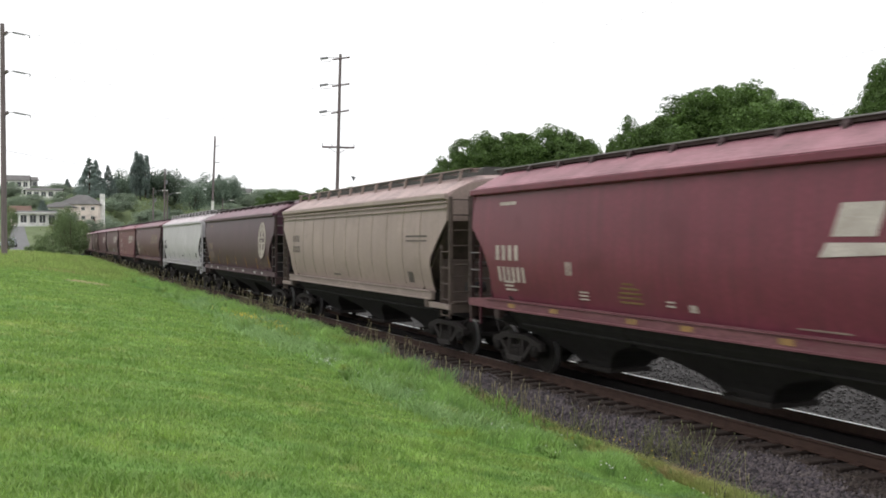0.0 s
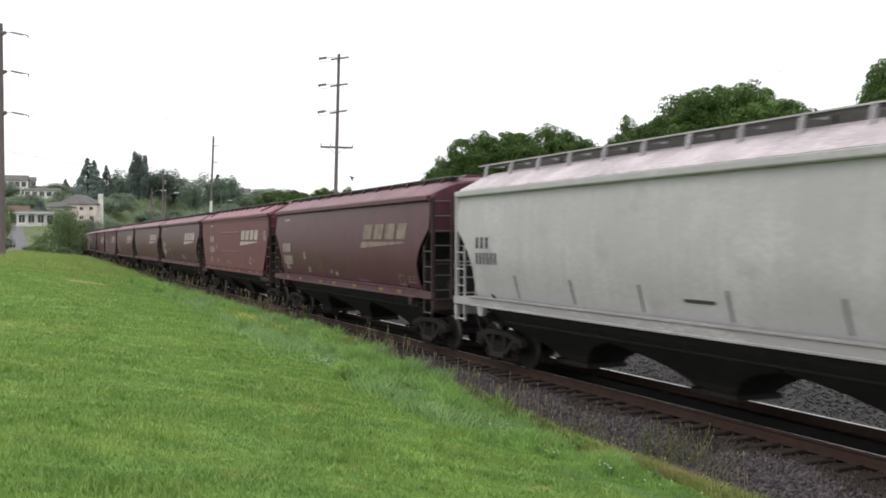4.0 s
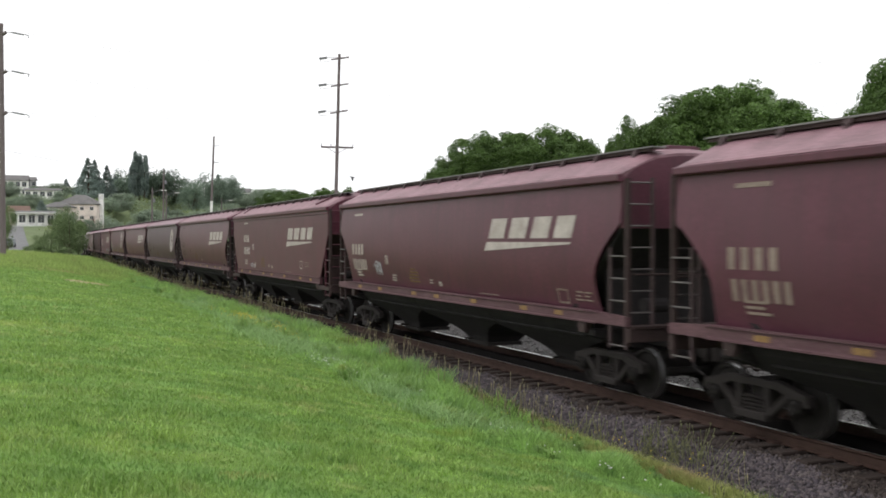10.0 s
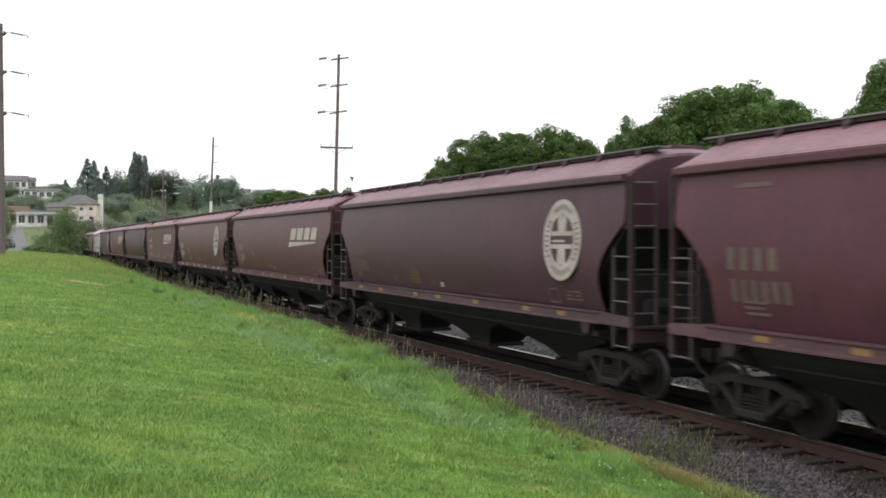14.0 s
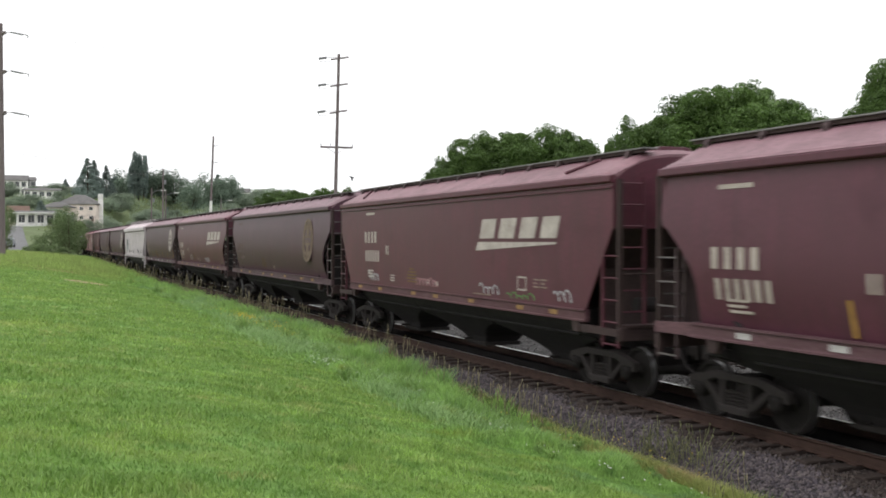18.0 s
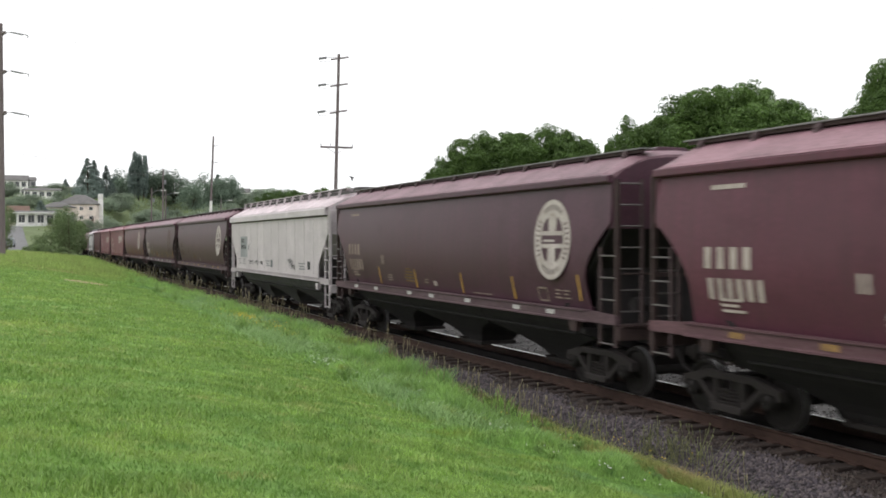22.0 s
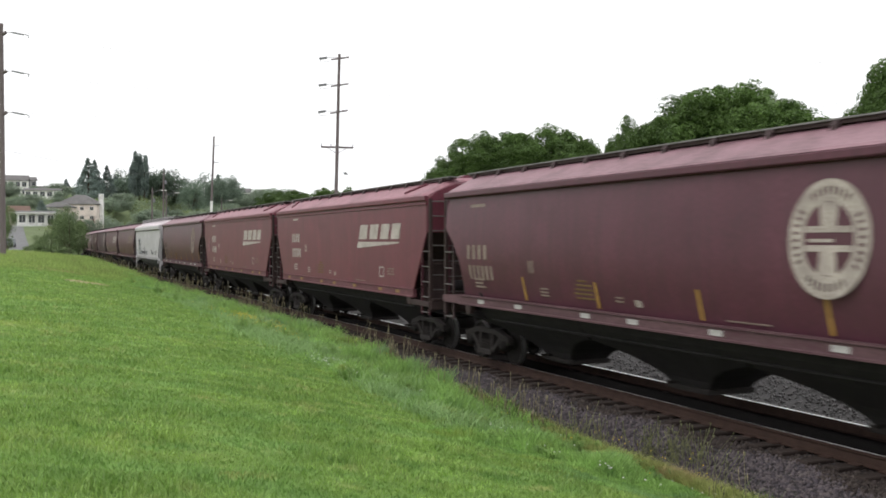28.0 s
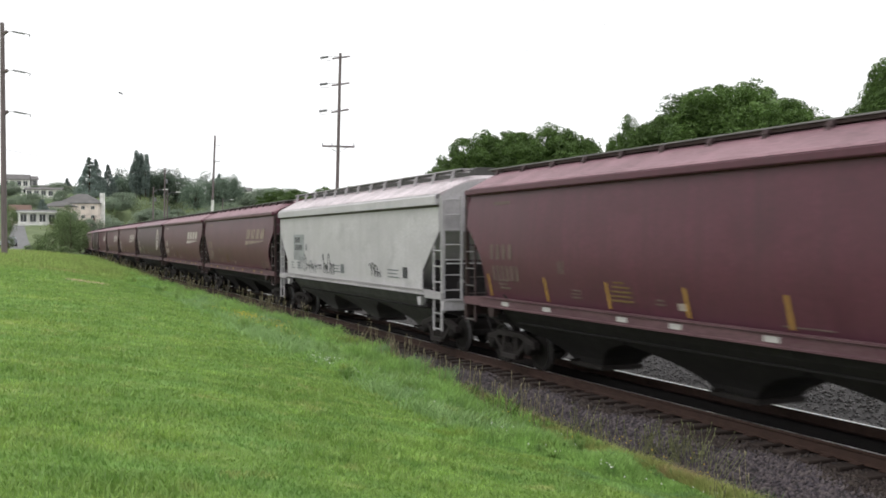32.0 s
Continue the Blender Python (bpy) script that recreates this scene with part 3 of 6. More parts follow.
            part("panel_seam", Geo().loft([[(u - 0.016, side_y(kind, z) - 0.01, z), (u + 0.016, side_y(kind, z) - 0.01, z), (u + 0.012, side_y(kind, z) + 0.008, z), (u - 0.012, side_y(kind, z) + 0.008, z)] for z in zs]),
                 M["tan_seam"] if colour == "tan_paint" else M["grey_seam"], car)
    # roof: low arch with worn ends
    arch = [(1.64, 4.09), (1.58, 4.14), (1.32, 4.28), (1.02, 4.44), (0.80, 4.53), (0.42, 4.60), (0.0, 4.62)]
    prof = arch + [(-y, z) for y, z in arch[-2::-1]]
    part("roof", Geo().loft([[(u, y * k, 4.0 + (z - 4.0) * h) for y, z in prof + [(-1.5, 4.0), (1.5, 4.0)]] for u, k, h in
                             ((-HALF, 0.965, 0.82), (-HALF + 0.22, 1, 0.97), (-HALF + 0.5, 1, 1), (HALF - 0.5, 1, 1), (HALF - 0.22, 1, 0.97), (HALF, 0.965, 0.82))]), M[colour + "_roof"], car, smooth=False)
    high = kind == "chamfer" or colour in ("tan_paint", "white_paint")
    lift = 0.14 if high else 0.0
    # trough hatches along the middle of the roof
    for k in range(6):
        u = -6.6 + k * 2.64
        part("roof_hatch", Geo().prism([(-0.40, 4.56), (0.40, 4.56), (0.40, 4.64 + lift), (0.3, 4.675 + lift), (-0.3, 4.675 + lift), (-0.40, 4.64 + lift)], "x", u - 1.29, u + 1.29), M["bay_grey"] if high else P, car, bevel=0.01)
    for s in (-1, 1):
        part("running_board", Geo().box(-HALF - 0.05, HALF + 0.05, s * 0.64, s * 0.98, 4.576 + lift, 4.60 + lift), M[colour] if high else M["grating"], car, "grey steel running board")
    # added dark strips: the band of shade beneath each running board
    for s in (-1, 1):
        part("board_stringer", Geo().box(-HALF, HALF, s * 0.90, s * 0.94, 4.515 + lift, 4.574 + lift), M["shaded_paint"] if not high else M["bay_grey"], car, "dark strip standing for the shade under the running board")
    for k in range(13):
        u = -7.8 + k * 1.3
        part("board_bracket", Geo().prism([(0.52, 4.572 + lift), (0.985, 4.572 + lift), (1.035, 4.50 + lift), (1.09, 4.31), (1.02, 4.31), (0.95, 4.52 + lift), (0.52, 4.53 + lift)],
                                          "x", u - (0.022 if high else 0.042), u + (0.022 if high else 0.042)), M[colour] if high else M["ladder_iron"], car)
    # ends
    for e in (-1, 1):
        g = Geo()
        zt = 3.42 if kind == "cut" else 3.14
        top = [(1.57, 3.98), (1.30, 4.19), (1.0, 4.32), (0.78, 4.39), (0.4, 4.44), (0.0, 4.455)]
        outline = [(-1.57, zt - 0.02), (1.57, zt - 0.02)] + top + [(-y, z) for y, z in top[-2::-1]]
        g.prism(outline, "x", e * (HALF - 0.05), e * (HALF + 0.01))
        part("end_sheet", g, P, car)
        g = Geo()
        g.add([(e * (HALF - 0.02), -1.53, zt), (e * (HALF - 0.02), 1.53, zt), (e * 6.40, 1.46, 1.50), (e * 6.40, -1.46, 1.50),
               (e * (HALF - 0.10), -1.53, zt), (e * (HALF - 0.10), 1.53, zt), (e * 6.33, 1.46, 1.56), (e * 6.33, -1.46, 1.56)],
              [(0, 1, 2, 3), (7, 6, 5, 4), (0, 4, 5, 1), (1, 5, 6, 2), (2, 6, 7, 3), (3, 7, 4, 0)])
        # its dark colour holds the shade of the recess under the body
        part("slope_sheet", g, G if kind == "curved" else D, car, "dark slope sheet under the body end")
        # end platform and its sills
        g = Geo().box(e * 6.2, e * 8.42, -0.36, 0.36, 0.92, 1.24)
        part("draft_sill", g, G, car, bevel=0.02)
        part("end_sill", Geo().box(e * 8.37, e * 8.46, -1.56, 1.56, 1.10, 1.34), D, car, bevel=0.012)
        part("bolster", Geo().prism([(-1.5, 1.22), (1.5, 1.22), (1.5, 1.12), (0.5, 0.82), (-0.5, 0.82), (-1.5, 1.12)], "x", e * TRUCK_AT - 0.22, e * TRUCK_AT + 0.22), G, car)
        low = -0.2 if kind in ("slanted", "cut") else 0.0
        for s in (-1, 1):
            start = 7.10 if low else HALF - (0.78 if kind == "curved" else 0.95)
            part("sill_step", Geo().prism([(e * start, 1.38 + low), (e * 8.41, 1.38 + low), (e * 8.41, (1.50 if low else 1.55) + low), (e * start, (1.52 if low else 1.59) + low)], "y", s * 1.50, s * 1.60), D if low and colour != "tan_paint" else M[colour + "_sill"], car)
            part("corner_post", Geo().box(e * 8.32, e * 8.39, s * 1.48, s * 1.57, 1.04, 4.00), D, car)
        part("jacking_pad", Geo().prism([(e * 6.82, 1.16), (e * 7.02, 1.16), (e * 7.08, 1.38), (e * 6.76, 1.38)], "y", 1.46, 1.60), D, car, bevel=0.01)
        # ladders on the watched side and on the end, stirrup step
        lad = part("side_ladder", Geo().box(e * 7.825, e * 7.865, 1.53, 1.58, 0.56 if kind == "chamfer" else 1.15, 2.78), L, car)
        foot = 0.58 if kind == "chamfer" else 0.97
        for k in range(0 if kind == "chamfer" else 1, 6):
            z = 0.62 + k * 0.40
            part("rung", Geo().tube((e * 7.84, 1.56, z), (e * 8.36, 1.56, z), 0.017, n=5), M["rung"] if L is not P and "tan" not in colour else L, lad)
        part("stirrup", Geo().box(e * 8.33, e * 8.38, 1.53, 1.58, foot, 1.10), L, lad)
        part("stirrup", Geo().box(e * 7.82, e * 7.86, 1.53, 1.58, foot, 1.20), L, lad)
        lad = part("end_ladder", Geo().box(e * 8.33, e * 8.39, 0.98, 1.03, 1.30, 4.02), L, car)
        for k in range(7):
            z = 1.62 + k * 0.385
            part("rung", Geo().tube((e * 8.37, 1.02, z), (e * 8.37, 1.50, z), 0.017, n=5), M["rung"] if L is not P and "tan" not in colour else L, lad)
        # darkened likewise for the shade between two cars
        part("end_bulkhead", Geo().box(e * 7.30, e * 7.36, -1.30, 1.30, 1.24, 2.42), D if kind in ("slanted", "cut") else G, car, "dark end bulkhead behind the ladders")
        part("crossover_board", Geo().box(e * 8.23, e * 8.50, -1.5, 1.5, 1.345, 1.385), D, car)
        part("handrail", Geo().pipe([(e * 8.43, -1.45, 2.30), (e * 8.43, 1.45, 2.30)], 0.018), D, car)
        cp = part("coupler", Geo().box(e * 8.40, e * 8.74, -0.09, 0.09, 0.78, 0.95), M["truck_steel"], car, bevel=0.015)
        part("knuckle", Geo().prism([(e * 8.68, -0.16), (e * 8.92, -0.12), (e * 8.93, 0.02), (e * 8.80, 0.05), (e * 8.80, 0.16), (e * 8.68, 0.16)], "z", 0.74, 1.02), M["truck_steel"], cp, bevel=0.015)
        part("air_hose", Geo().pipe([(e * 8.50, 0.33, 0.92), (e * 8.70, 0.32, 0.62), (e * 8.90, 0.28, 0.52)], 0.025), G, car)
    part("brake_wheel", Geo().spin([(0.22, 8.50), (0.25, 8.50), (0.25, 8.53), (0.22, 8.53)], 14, "z"), D, car, m=Matrix.Translation((0, -0.6, 2.5)) @ pose(0, 0, 0, 0, 90, 0))
    # three outlet bays
    for k in (-1, 0, 1):
        c = k * 4.62
        g = Geo()
        rings = []
        for z, hx, hy in ((1.59, 2.31, 1.46), (1.20, 2.31, 1.30), (0.95, 2.27, 1.08), (0.86, 1.80, 0.97), (0.74, 1.32, 0.82), (0.60, 0.95, 0.66), (0.45, 0.68, 0.52), (0.30, 0.52, 0.44)):
            rings.append([(c - hx, -hy, z), (c + hx, -hy, z), (c + hx, hy, z), (c - hx, hy, z)])
        g.loft(rings)
        bay = part("outlet_bay", g, M["bay_grey"] if kind == "chamfer" else G, car, "grimy hopper bay under the body", bevel=0.015)
        part("outlet_gate", Geo().box(c - 0.60, c + 0.60, -0.50, 0.50, 0.225, 0.32), M["truck_steel"], bay, bevel=0.01)
        part("gate_shaft", Geo().tube((c + 0.3, -0.72, 0.36), (c + 0.3, 0.72, 0.36), 0.03), M["truck_steel"], bay)
    part("centre_sill", Geo().box(-6.3, 6.3, -0.2, 0.2, 1.0, 1.44), G, car)
    part("air_reservoir", Geo().spin([(0.0, -0.55), (0.16, -0.52), (0.20, -0.45), (0.20, 0.45), (0.16, 0.52), (0.0, 0.55)], 14, "y", (7.85, 0.2, 1.72)), G, car, "dark air reservoir on the end platform", smooth=True)
    part("brake_valve", Geo().box(7.72, 8.0, -1.05, -0.70, 1.56, 1.95), G, car, bevel=0.03)
    part("brake_cylinder", Geo().spin([(0.0, -0.25), (0.14, -0.25), (0.14, 0.25), (0.0, 0.25)], 12, "y", (-7.85, 0.6, 1.70)), G, car)
    part("brake_rod", Geo().hose([(-8.3, 0.95, 3.3), (-8.3, 0.95, 1.9), (-8.0, 0.7, 1.7)], 0.014), D, car)
    part("brake_pipe", Geo().pipe([(-6.4, 1.2, 1.05), (6.4, 1.2, 1.05)], 0.025), G, car)
    for e in (-1, 1):
        truck_parts(car, e * TRUCK_AT, P)
    if kind == "slanted" and "red" in colour:
        car.scale = (0.977, 1, 1)            # a shorter build
        for e in (-1, 1):
            part("roof_brace", Geo().tube((e * 6.3, 1.46, 4.23), (e * 6.9, 1.02, 4.47), 0.035), P, car)
    return car


# ---- lettering: plain shapes in the colours of the marks ----
def flat_shapes(polys, depth=0.004):
    g = Geo()
    for p in polys:
        g.prism(p, "y", 0.0, depth)
    return g


def wedge_logo():
    """Four slanted blocks over a wedge; drawn from the watched side, so +x runs to its left."""
    out, x = [], 0.0
    for w in (0.98, 1.00, 0.94, 0.92):
        sl = 0.16
        out.append([(-x, 0.0), (-x - w * 0.76, 0.0), (-x - w * 0.76 - sl, 0.44), (-x - sl, 0.44)])
        x += w
    out.append([(0.08, -0.08), (-x + 0.22, -0.08), (-x + 0.26, -0.12), (0.20, -0.28)])
    return out


def ring_logo():
    """A cream disc with a broad cross, four dark quarters and a band of dark dashes."""
    out, n = [], 40

    def band(r0, r1, a, b):
        out.append([(r * math.cos(q) * 0.72, r * math.sin(q) * 0.80) for r, q in ((r0, a), (r1, a), (r1, b), (r0, b))])
    for i in range(n):
        a, b = 2 * math.pi * i / n, 2 * math.pi * (i + 1) / n
        band(0.88, 1.0, a, b)
        band(0.62, 0.74, a, b)
        if i % 20 in (4, 5, 15, 14):
            band(0.74, 0.88, a, b)
        else:
            band(0.74, 0.88, a, a + (b - a) * 0.56)
    for s in (-1, 1):
        out.append([(-0.135, s * 0.17), (0.135, s * 0.17), (0.17, s * 0.485), (-0.17, s * 0.485)])
        out.append([(-0.40, s * 0.085), (0.40, s * 0.085), (0.40, s * 0.17), (-0.40, s * 0.17)])
    out.append([(-0.10, -0.045), (0.36, -0.045), (0.36, 0.0), (-0.10, 0.0)])
    return out


def bars(rows):
    """Private or unreadable lettering as plain bars: rows of (left, z, letters, letter width, height)."""
    out = []
    for left, z, k, w, h in rows:
        step = w * 1.26
        if h < 0.08:
            out.append([(left, z), (left - k * step + 0.26 * w, z), (left - k * step + 0.26 * w, z + h), (left, z + h)])
            continue
        for i in range(k):
            x = left - i * step
            out.append([(x, z), (x - w * 0.66, z), (x - w * 0.66, z + h), (x, z + h)])
    return out


def scrawl(seed, width, height):
    """One sprayed line of loops that spells nothing."""
    rng = random.Random(seed)
    turns = max(3, int(width / 0.22))
    rises = [rng.uniform(0.45, 1.0) for _ in range(turns + 2)]
    path = []
    for i in range(turns * 9 + 1):
        t = i / 9
        rise = height * rises[int(t)] * 0.5
        path.append((-width * t / turns + 0.07 * math.cos(6.2832 * t), rise + rise * math.sin(6.2832 * t + 0.6 * rises[int(t) + 1])))
    g, rings = Geo(), []
    for i, (x, z) in enumerate(path):
        (xa, za), (xb, zb) = path[max(i - 1, 0)], path[min(i + 1, len(path) - 1)]
        d = math.hypot(xb - xa, zb - za) or 1
        u, w = -(zb - za) / d * 0.017, (xb - xa) / d * 0.017
        rings.append([(x - u, 0, z - w), (x + u, 0, z + w), (x + u, 0.003 + 0.0001 * i, z + w), (x - u, 0.003 + 0.0001 * i, z - w)])
    return g.loft(rings)


DECALS = {}


def decal(name, polys, material):
    key = (name, material.name, repr(polys.v if isinstance(polys, Geo) else polys))
    if key not in DECALS:
        DECALS[key] = mesh_of(name, polys if isinstance(polys, Geo) else flat_shapes(polys), material)
    return DECALS[key]


WEDGE, RING = wedge_logo(), ring_logo()
PLATE = [[(0, 0), (-0.36, 0), (-0.36, 0.30), (0, 0.30)]]


SEVEN, FIVE = (7.1, 4.5, 2.2, -0.1, -2.4, -4.75, -7.15), (4.2, 1.35, -1.65, -4.35, -7.1)


def dress(car, kind, logo, mark, print_mark, edging, ring_x=-5.9, tags=(), posts=()):
    """Lettering and reflectors on the watched side."""
    def stick(name, polys, material, x, z, label=""):
        y = side_y(kind, z) + 0.006
        y2 = side_y(kind, z + 0.3) + 0.006
        part(name, decal(name, polys, material), material, car, label, m=pose(x, y, z, -math.degrees(math.atan2(y2 - y, 0.3)), 0, 0))
    box_mark = [[(0, 0), (-0.40, 0), (-0.40, 0.035), (0, 0.035)], [(0, 0.265), (-0.40, 0.265), (-0.40, 0.30), (0, 0.30)],
                [(0, 0.035), (-0.035, 0.035), (-0.035, 0.265), (0, 0.265)], [(-0.365, 0.035), (-0.40, 0.035), (-0.40, 0.265), (-0.365, 0.265)]]
    if logo == "wedge":
        stick("logo", WEDGE, mark, -2.95 if kind == "curved" else -2.55, 2.95, "slanted block mark over a wedge")
    elif logo == "ring":
        stick("logo", RING, mark, ring_x, 2.92, "cream ring with a cross inside")
    if logo:
        x, z = (6.92, 2.47) if kind == "curved" else (5.80, 2.84)
        mark = print_mark
        stick("marking", bars([(0, 0, 4, 0.235, 0.33)]), mark, x, z)
        stick("marking", bars([(0, 0, 6, 0.175, 0.33)]), mark, x - 0.06, z - (0.47 if kind == "curved" else 0.56))
        lines = [(-0.03 * k, -0.085 * k, 5 - k % 2, 0.085, 0.042) for k in range(3)]
        stick("small_print", bars(lines), mark, x - 0.28, 1.98)
        stick("small_print", bars([(0, -0.07 * k, 4, 0.07, 0.03) for k in range(3)]), mark, 3.5, 1.90)
        stick("small_print", bars([(0, -0.07 * k, 3, 0.07, 0.03) for k in range(2)]), mark, 0.75, 1.86)
        stick("top_print", bars([(0, 0, 7, 0.09, 0.07)]), mark, x - 0.1, 3.68)
        stick("data_panel", bars([(0, 0, 2, 0.11, 0.26)]), mark, 3.9, 2.22 if kind == "curved" else 2.5)
        end = -5.2 if kind == "slanted" else -6.62 if logo == "wedge" else -6.15
        rise = 0.18 if kind == "slanted" else 0.0
        worn = mark if mark == M["logo_ghost"] else M["logo_dull"]
        for w in (0.0, 0.32):
            stick("stencil", bars([(-w, -0.075 * k, 3 - k % 2, 0.075, 0.030) for k in range(3)]), worn, end, 1.90 + rise)
        stick("stencil", bars([(0, 0, 8, 0.10, 0.024)]), worn, -2.2, 1.66)
        stick("yellow_stencil", bars([(w / 2, 0.32 - 0.085 * k, int(w / 0.12), 0.095, 0.036) for k, w in enumerate((0.46, 0.62, 0.74, 0.82, 0.74))]), M["dull_yellow"], 1.75, 1.80)
        stick("label_frame", box_mark, worn if kind == "curved" else mark, end + 0.72, 1.66 + rise)
        stick("label_sheet", [[(0, 0), (-0.20, 0), (-0.20, 0.12), (0, 0.12)]], M["logo_mid"], 0.15, 1.74)
    elif kind == "cut":
        stick("marking", bars([(0, 0, 4, 0.19, 0.24)]), M["tan_mark"], 6.62, 2.86)
        stick("marking", bars([(0, 0, 5, 0.17, 0.24)]), M["tan_mark"], 6.62, 2.46)
        stick("label_plate", PLATE, M["tan_mark"], -5.5, 1.76)
        stick("stencil", [[(0, 0), (-1.5, 0), (-1.5, 0.045), (0, 0.045)], [(0, -0.12), (-1.5, -0.12), (-1.5, -0.085), (0, -0.085)]], M["tan_mark"], -5.5, 3.0)
        stick("stencil", bars([(0, 0, 4, 0.16, 0.05)]), M["tan_mark"], 1.6, 1.75)
    elif kind == "curved":
        stick("marking", bars([(0, 0, 3, 0.20, 0.26)]), M["black_mark"], 7.1, 2.72)
        stick("marking", bars([(0, 0, 6, 0.15, 0.26)]), M["black_mark"], 7.1, 2.36)
        stick("label_plate", PLATE, M["black_mark"], -6.2, 1.88)
        stick("stencil", bars([(0, 0, 4, 0.16, 0.06)]), M["black_mark"], -0.6, 1.9)
        for k in range(5):
            stick("rust_post", [[(-0.03, 0), (0.03, 0), (0.05, 0.5), (-0.01, 0.5)]], M["graffiti"], 5.2 - 2.3 * k, 1.66)
    else:
        stick("number_panel", [[(0, 0), (-1.5, 0), (-1.5, 0.98), (0, 0.98)]], M["panel_grey"], 6.15, 2.13, "grey repainted panel behind the number")
        for z, k, w in ((2.52, 6, 0.14), (2.80, 4, 0.15)):
            part("marking", decal("marking", bars([(0, 0, k, w, 0.20)]), M["black_mark"]), None, car, m=pose(5.92, side_y(kind, 2.3) + 0.014, z))
        stick("data_panel", [[(0, 0), (-0.16, 0), (-0.16, 0.24), (0, 0.24)]], M["graffiti"], 4.42, 2.5)
        stick("label_plate", PLATE, M["graffiti"], 0.08, 1.80)
        stick("label_plate", PLATE, M["black_mark"], -5.68, 1.84)
        for x, k in ((6.5, 3), (5.7, 4), (0.95, 5), (-4.45, 6)):
            stick("stencil", bars([(-0.03 * q, -0.10 * q, k - q % 2, 0.12, 0.036) for q in range(3)]), M["graffiti"], x, 2.02)
        for x, z, w, h in ((4.3, 1.86, 0.95, 0.20), (3.05, 1.86, 0.8, 0.20), (1.95, 1.88, 0.4, 0.16), (-2.85, 1.84, 0.8, 0.42), (-3.2, 1.80, 0.7, 0.30)):
            stick("graffiti", scrawl(int(x * 7), w, h), M["black_mark"], x, z, "dark sprayed scribble")
    for gx_, gz, w, h, m in tags:
        stick("graffiti", scrawl(int(gx_ * 10), w, h), M[m], gx_, gz, "sprayed scribble")
    strip = [[(-0.16, -0.045), (0.16, -0.045), (0.16, 0.045), (-0.16, 0.045)]]
    post = [[(-0.05, -0.25), (0.03, -0.25), (0.06, 0.25), (-0.02, 0.25)]]
    for k in range(7):
        x = 6.2 - k * 2.1 + 0.35 * math.sin(2.3 * k)
        if edging == "yellow":
            part("reflector", decal("reflector", strip, M["amber"]), None, car, m=pose(x, 1.604, 1.485))
        elif edging == "pale":
            part("reflector", decal("reflector", strip, M["pale_reflector"]), None, car, m=pose(x, 1.604, 1.485))
    for x in posts if edging == "pale" else ():
        stick("reflector_post", post, M["yellow"], x, 1.88 if x > -7 else 2.0)


TEMPLATES = {}


def template(kind, colour, label):
    key = (kind, colour)
    if key not in TEMPLATES:
        TEMPLATES[key] = hopper_car(kind, colour, label)
    return TEMPLATES[key]


RED = ("slanted", "red_paint", "clean red covered hopper car with white block lettering")
DEEP = ("slanted", "deep_red_paint", "dark red covered hopper car with white block lettering")
BROWN = ("curved", "brown_paint", "reddish brown covered hopper car with rounded sides")
DARK = ("curved", "dark_brown_paint", "grimy dark brown covered hopper car with rounded sides")
TAN = ("cut", "tan_paint", "weathered tan covered hopper car with dusty roof")
WHITE = ("curved", "white_paint", "pale grey-white covered hopper car with grey patches")
WARM = ("chamfer", "warm_white_paint", "off-white covered hopper car with a grey number panel")
PALE = ("chamfer", "white_paint", "grey-white covered hopper car with dark sprayed scribbles")
REDR = ("curved", "red_paint", "faded red covered hopper car with white block lettering")
# far end of each car passes the camera's line at this second: kind, logo, edging
ROSTER = [
    (1.887, REDR, "wedge", "yellow"), (3.233, TAN, "", "none"), (4.591, DARK, "ring", "pale"), (5.947, WHITE, "", "none"),
    (7.311, BROWN, "wedge", "yellow"), (8.636, RED, "wedge", "yellow"), (9.956, BROWN, "wedge", "yellow"), (11.300, BROWN, "wedge", "yellow"),
    (12.65, BROWN, "wedge", "yellow"), (13.980, DEEP, "wedge", "yellow"), (15.300, BROWN, "wedge", "yellow"), (16.64, DARK, "ring", "yellow"),
    (17.97, BROWN, "wedge", "yellow"), (19.328, BROWN, "ring", "pale"), (20.653, DEEP, "wedge", "yellow"), (21.970, DARK, "ring", "yellow"),
    (23.340, BROWN, "wedge", "yellow"), (24.673, DARK, "ring", "pale"), (25.992, WARM, "", "none"), (27.334, DARK, "ring", "yellow"),
    (28.685, DARK, "ring", "pale"), (29.998, BROWN, "ring", "pale"), (31.311, RED, "wedge", "yellow"), (32.598, RED, "wedge", "yellow"),
    (33.909, BROWN, "ring", "pale"), (35.270, PALE, "", "none"), (36.6, BROWN, "wedge", "yellow")]
ROSTER += [(37.92 + 1.33 * k, (BROWN, DARK, BROWN, BROWN)[k % 4], ("wedge", "ring", "wedge", "wedge")[k % 4], "yellow") for k in range(12)]

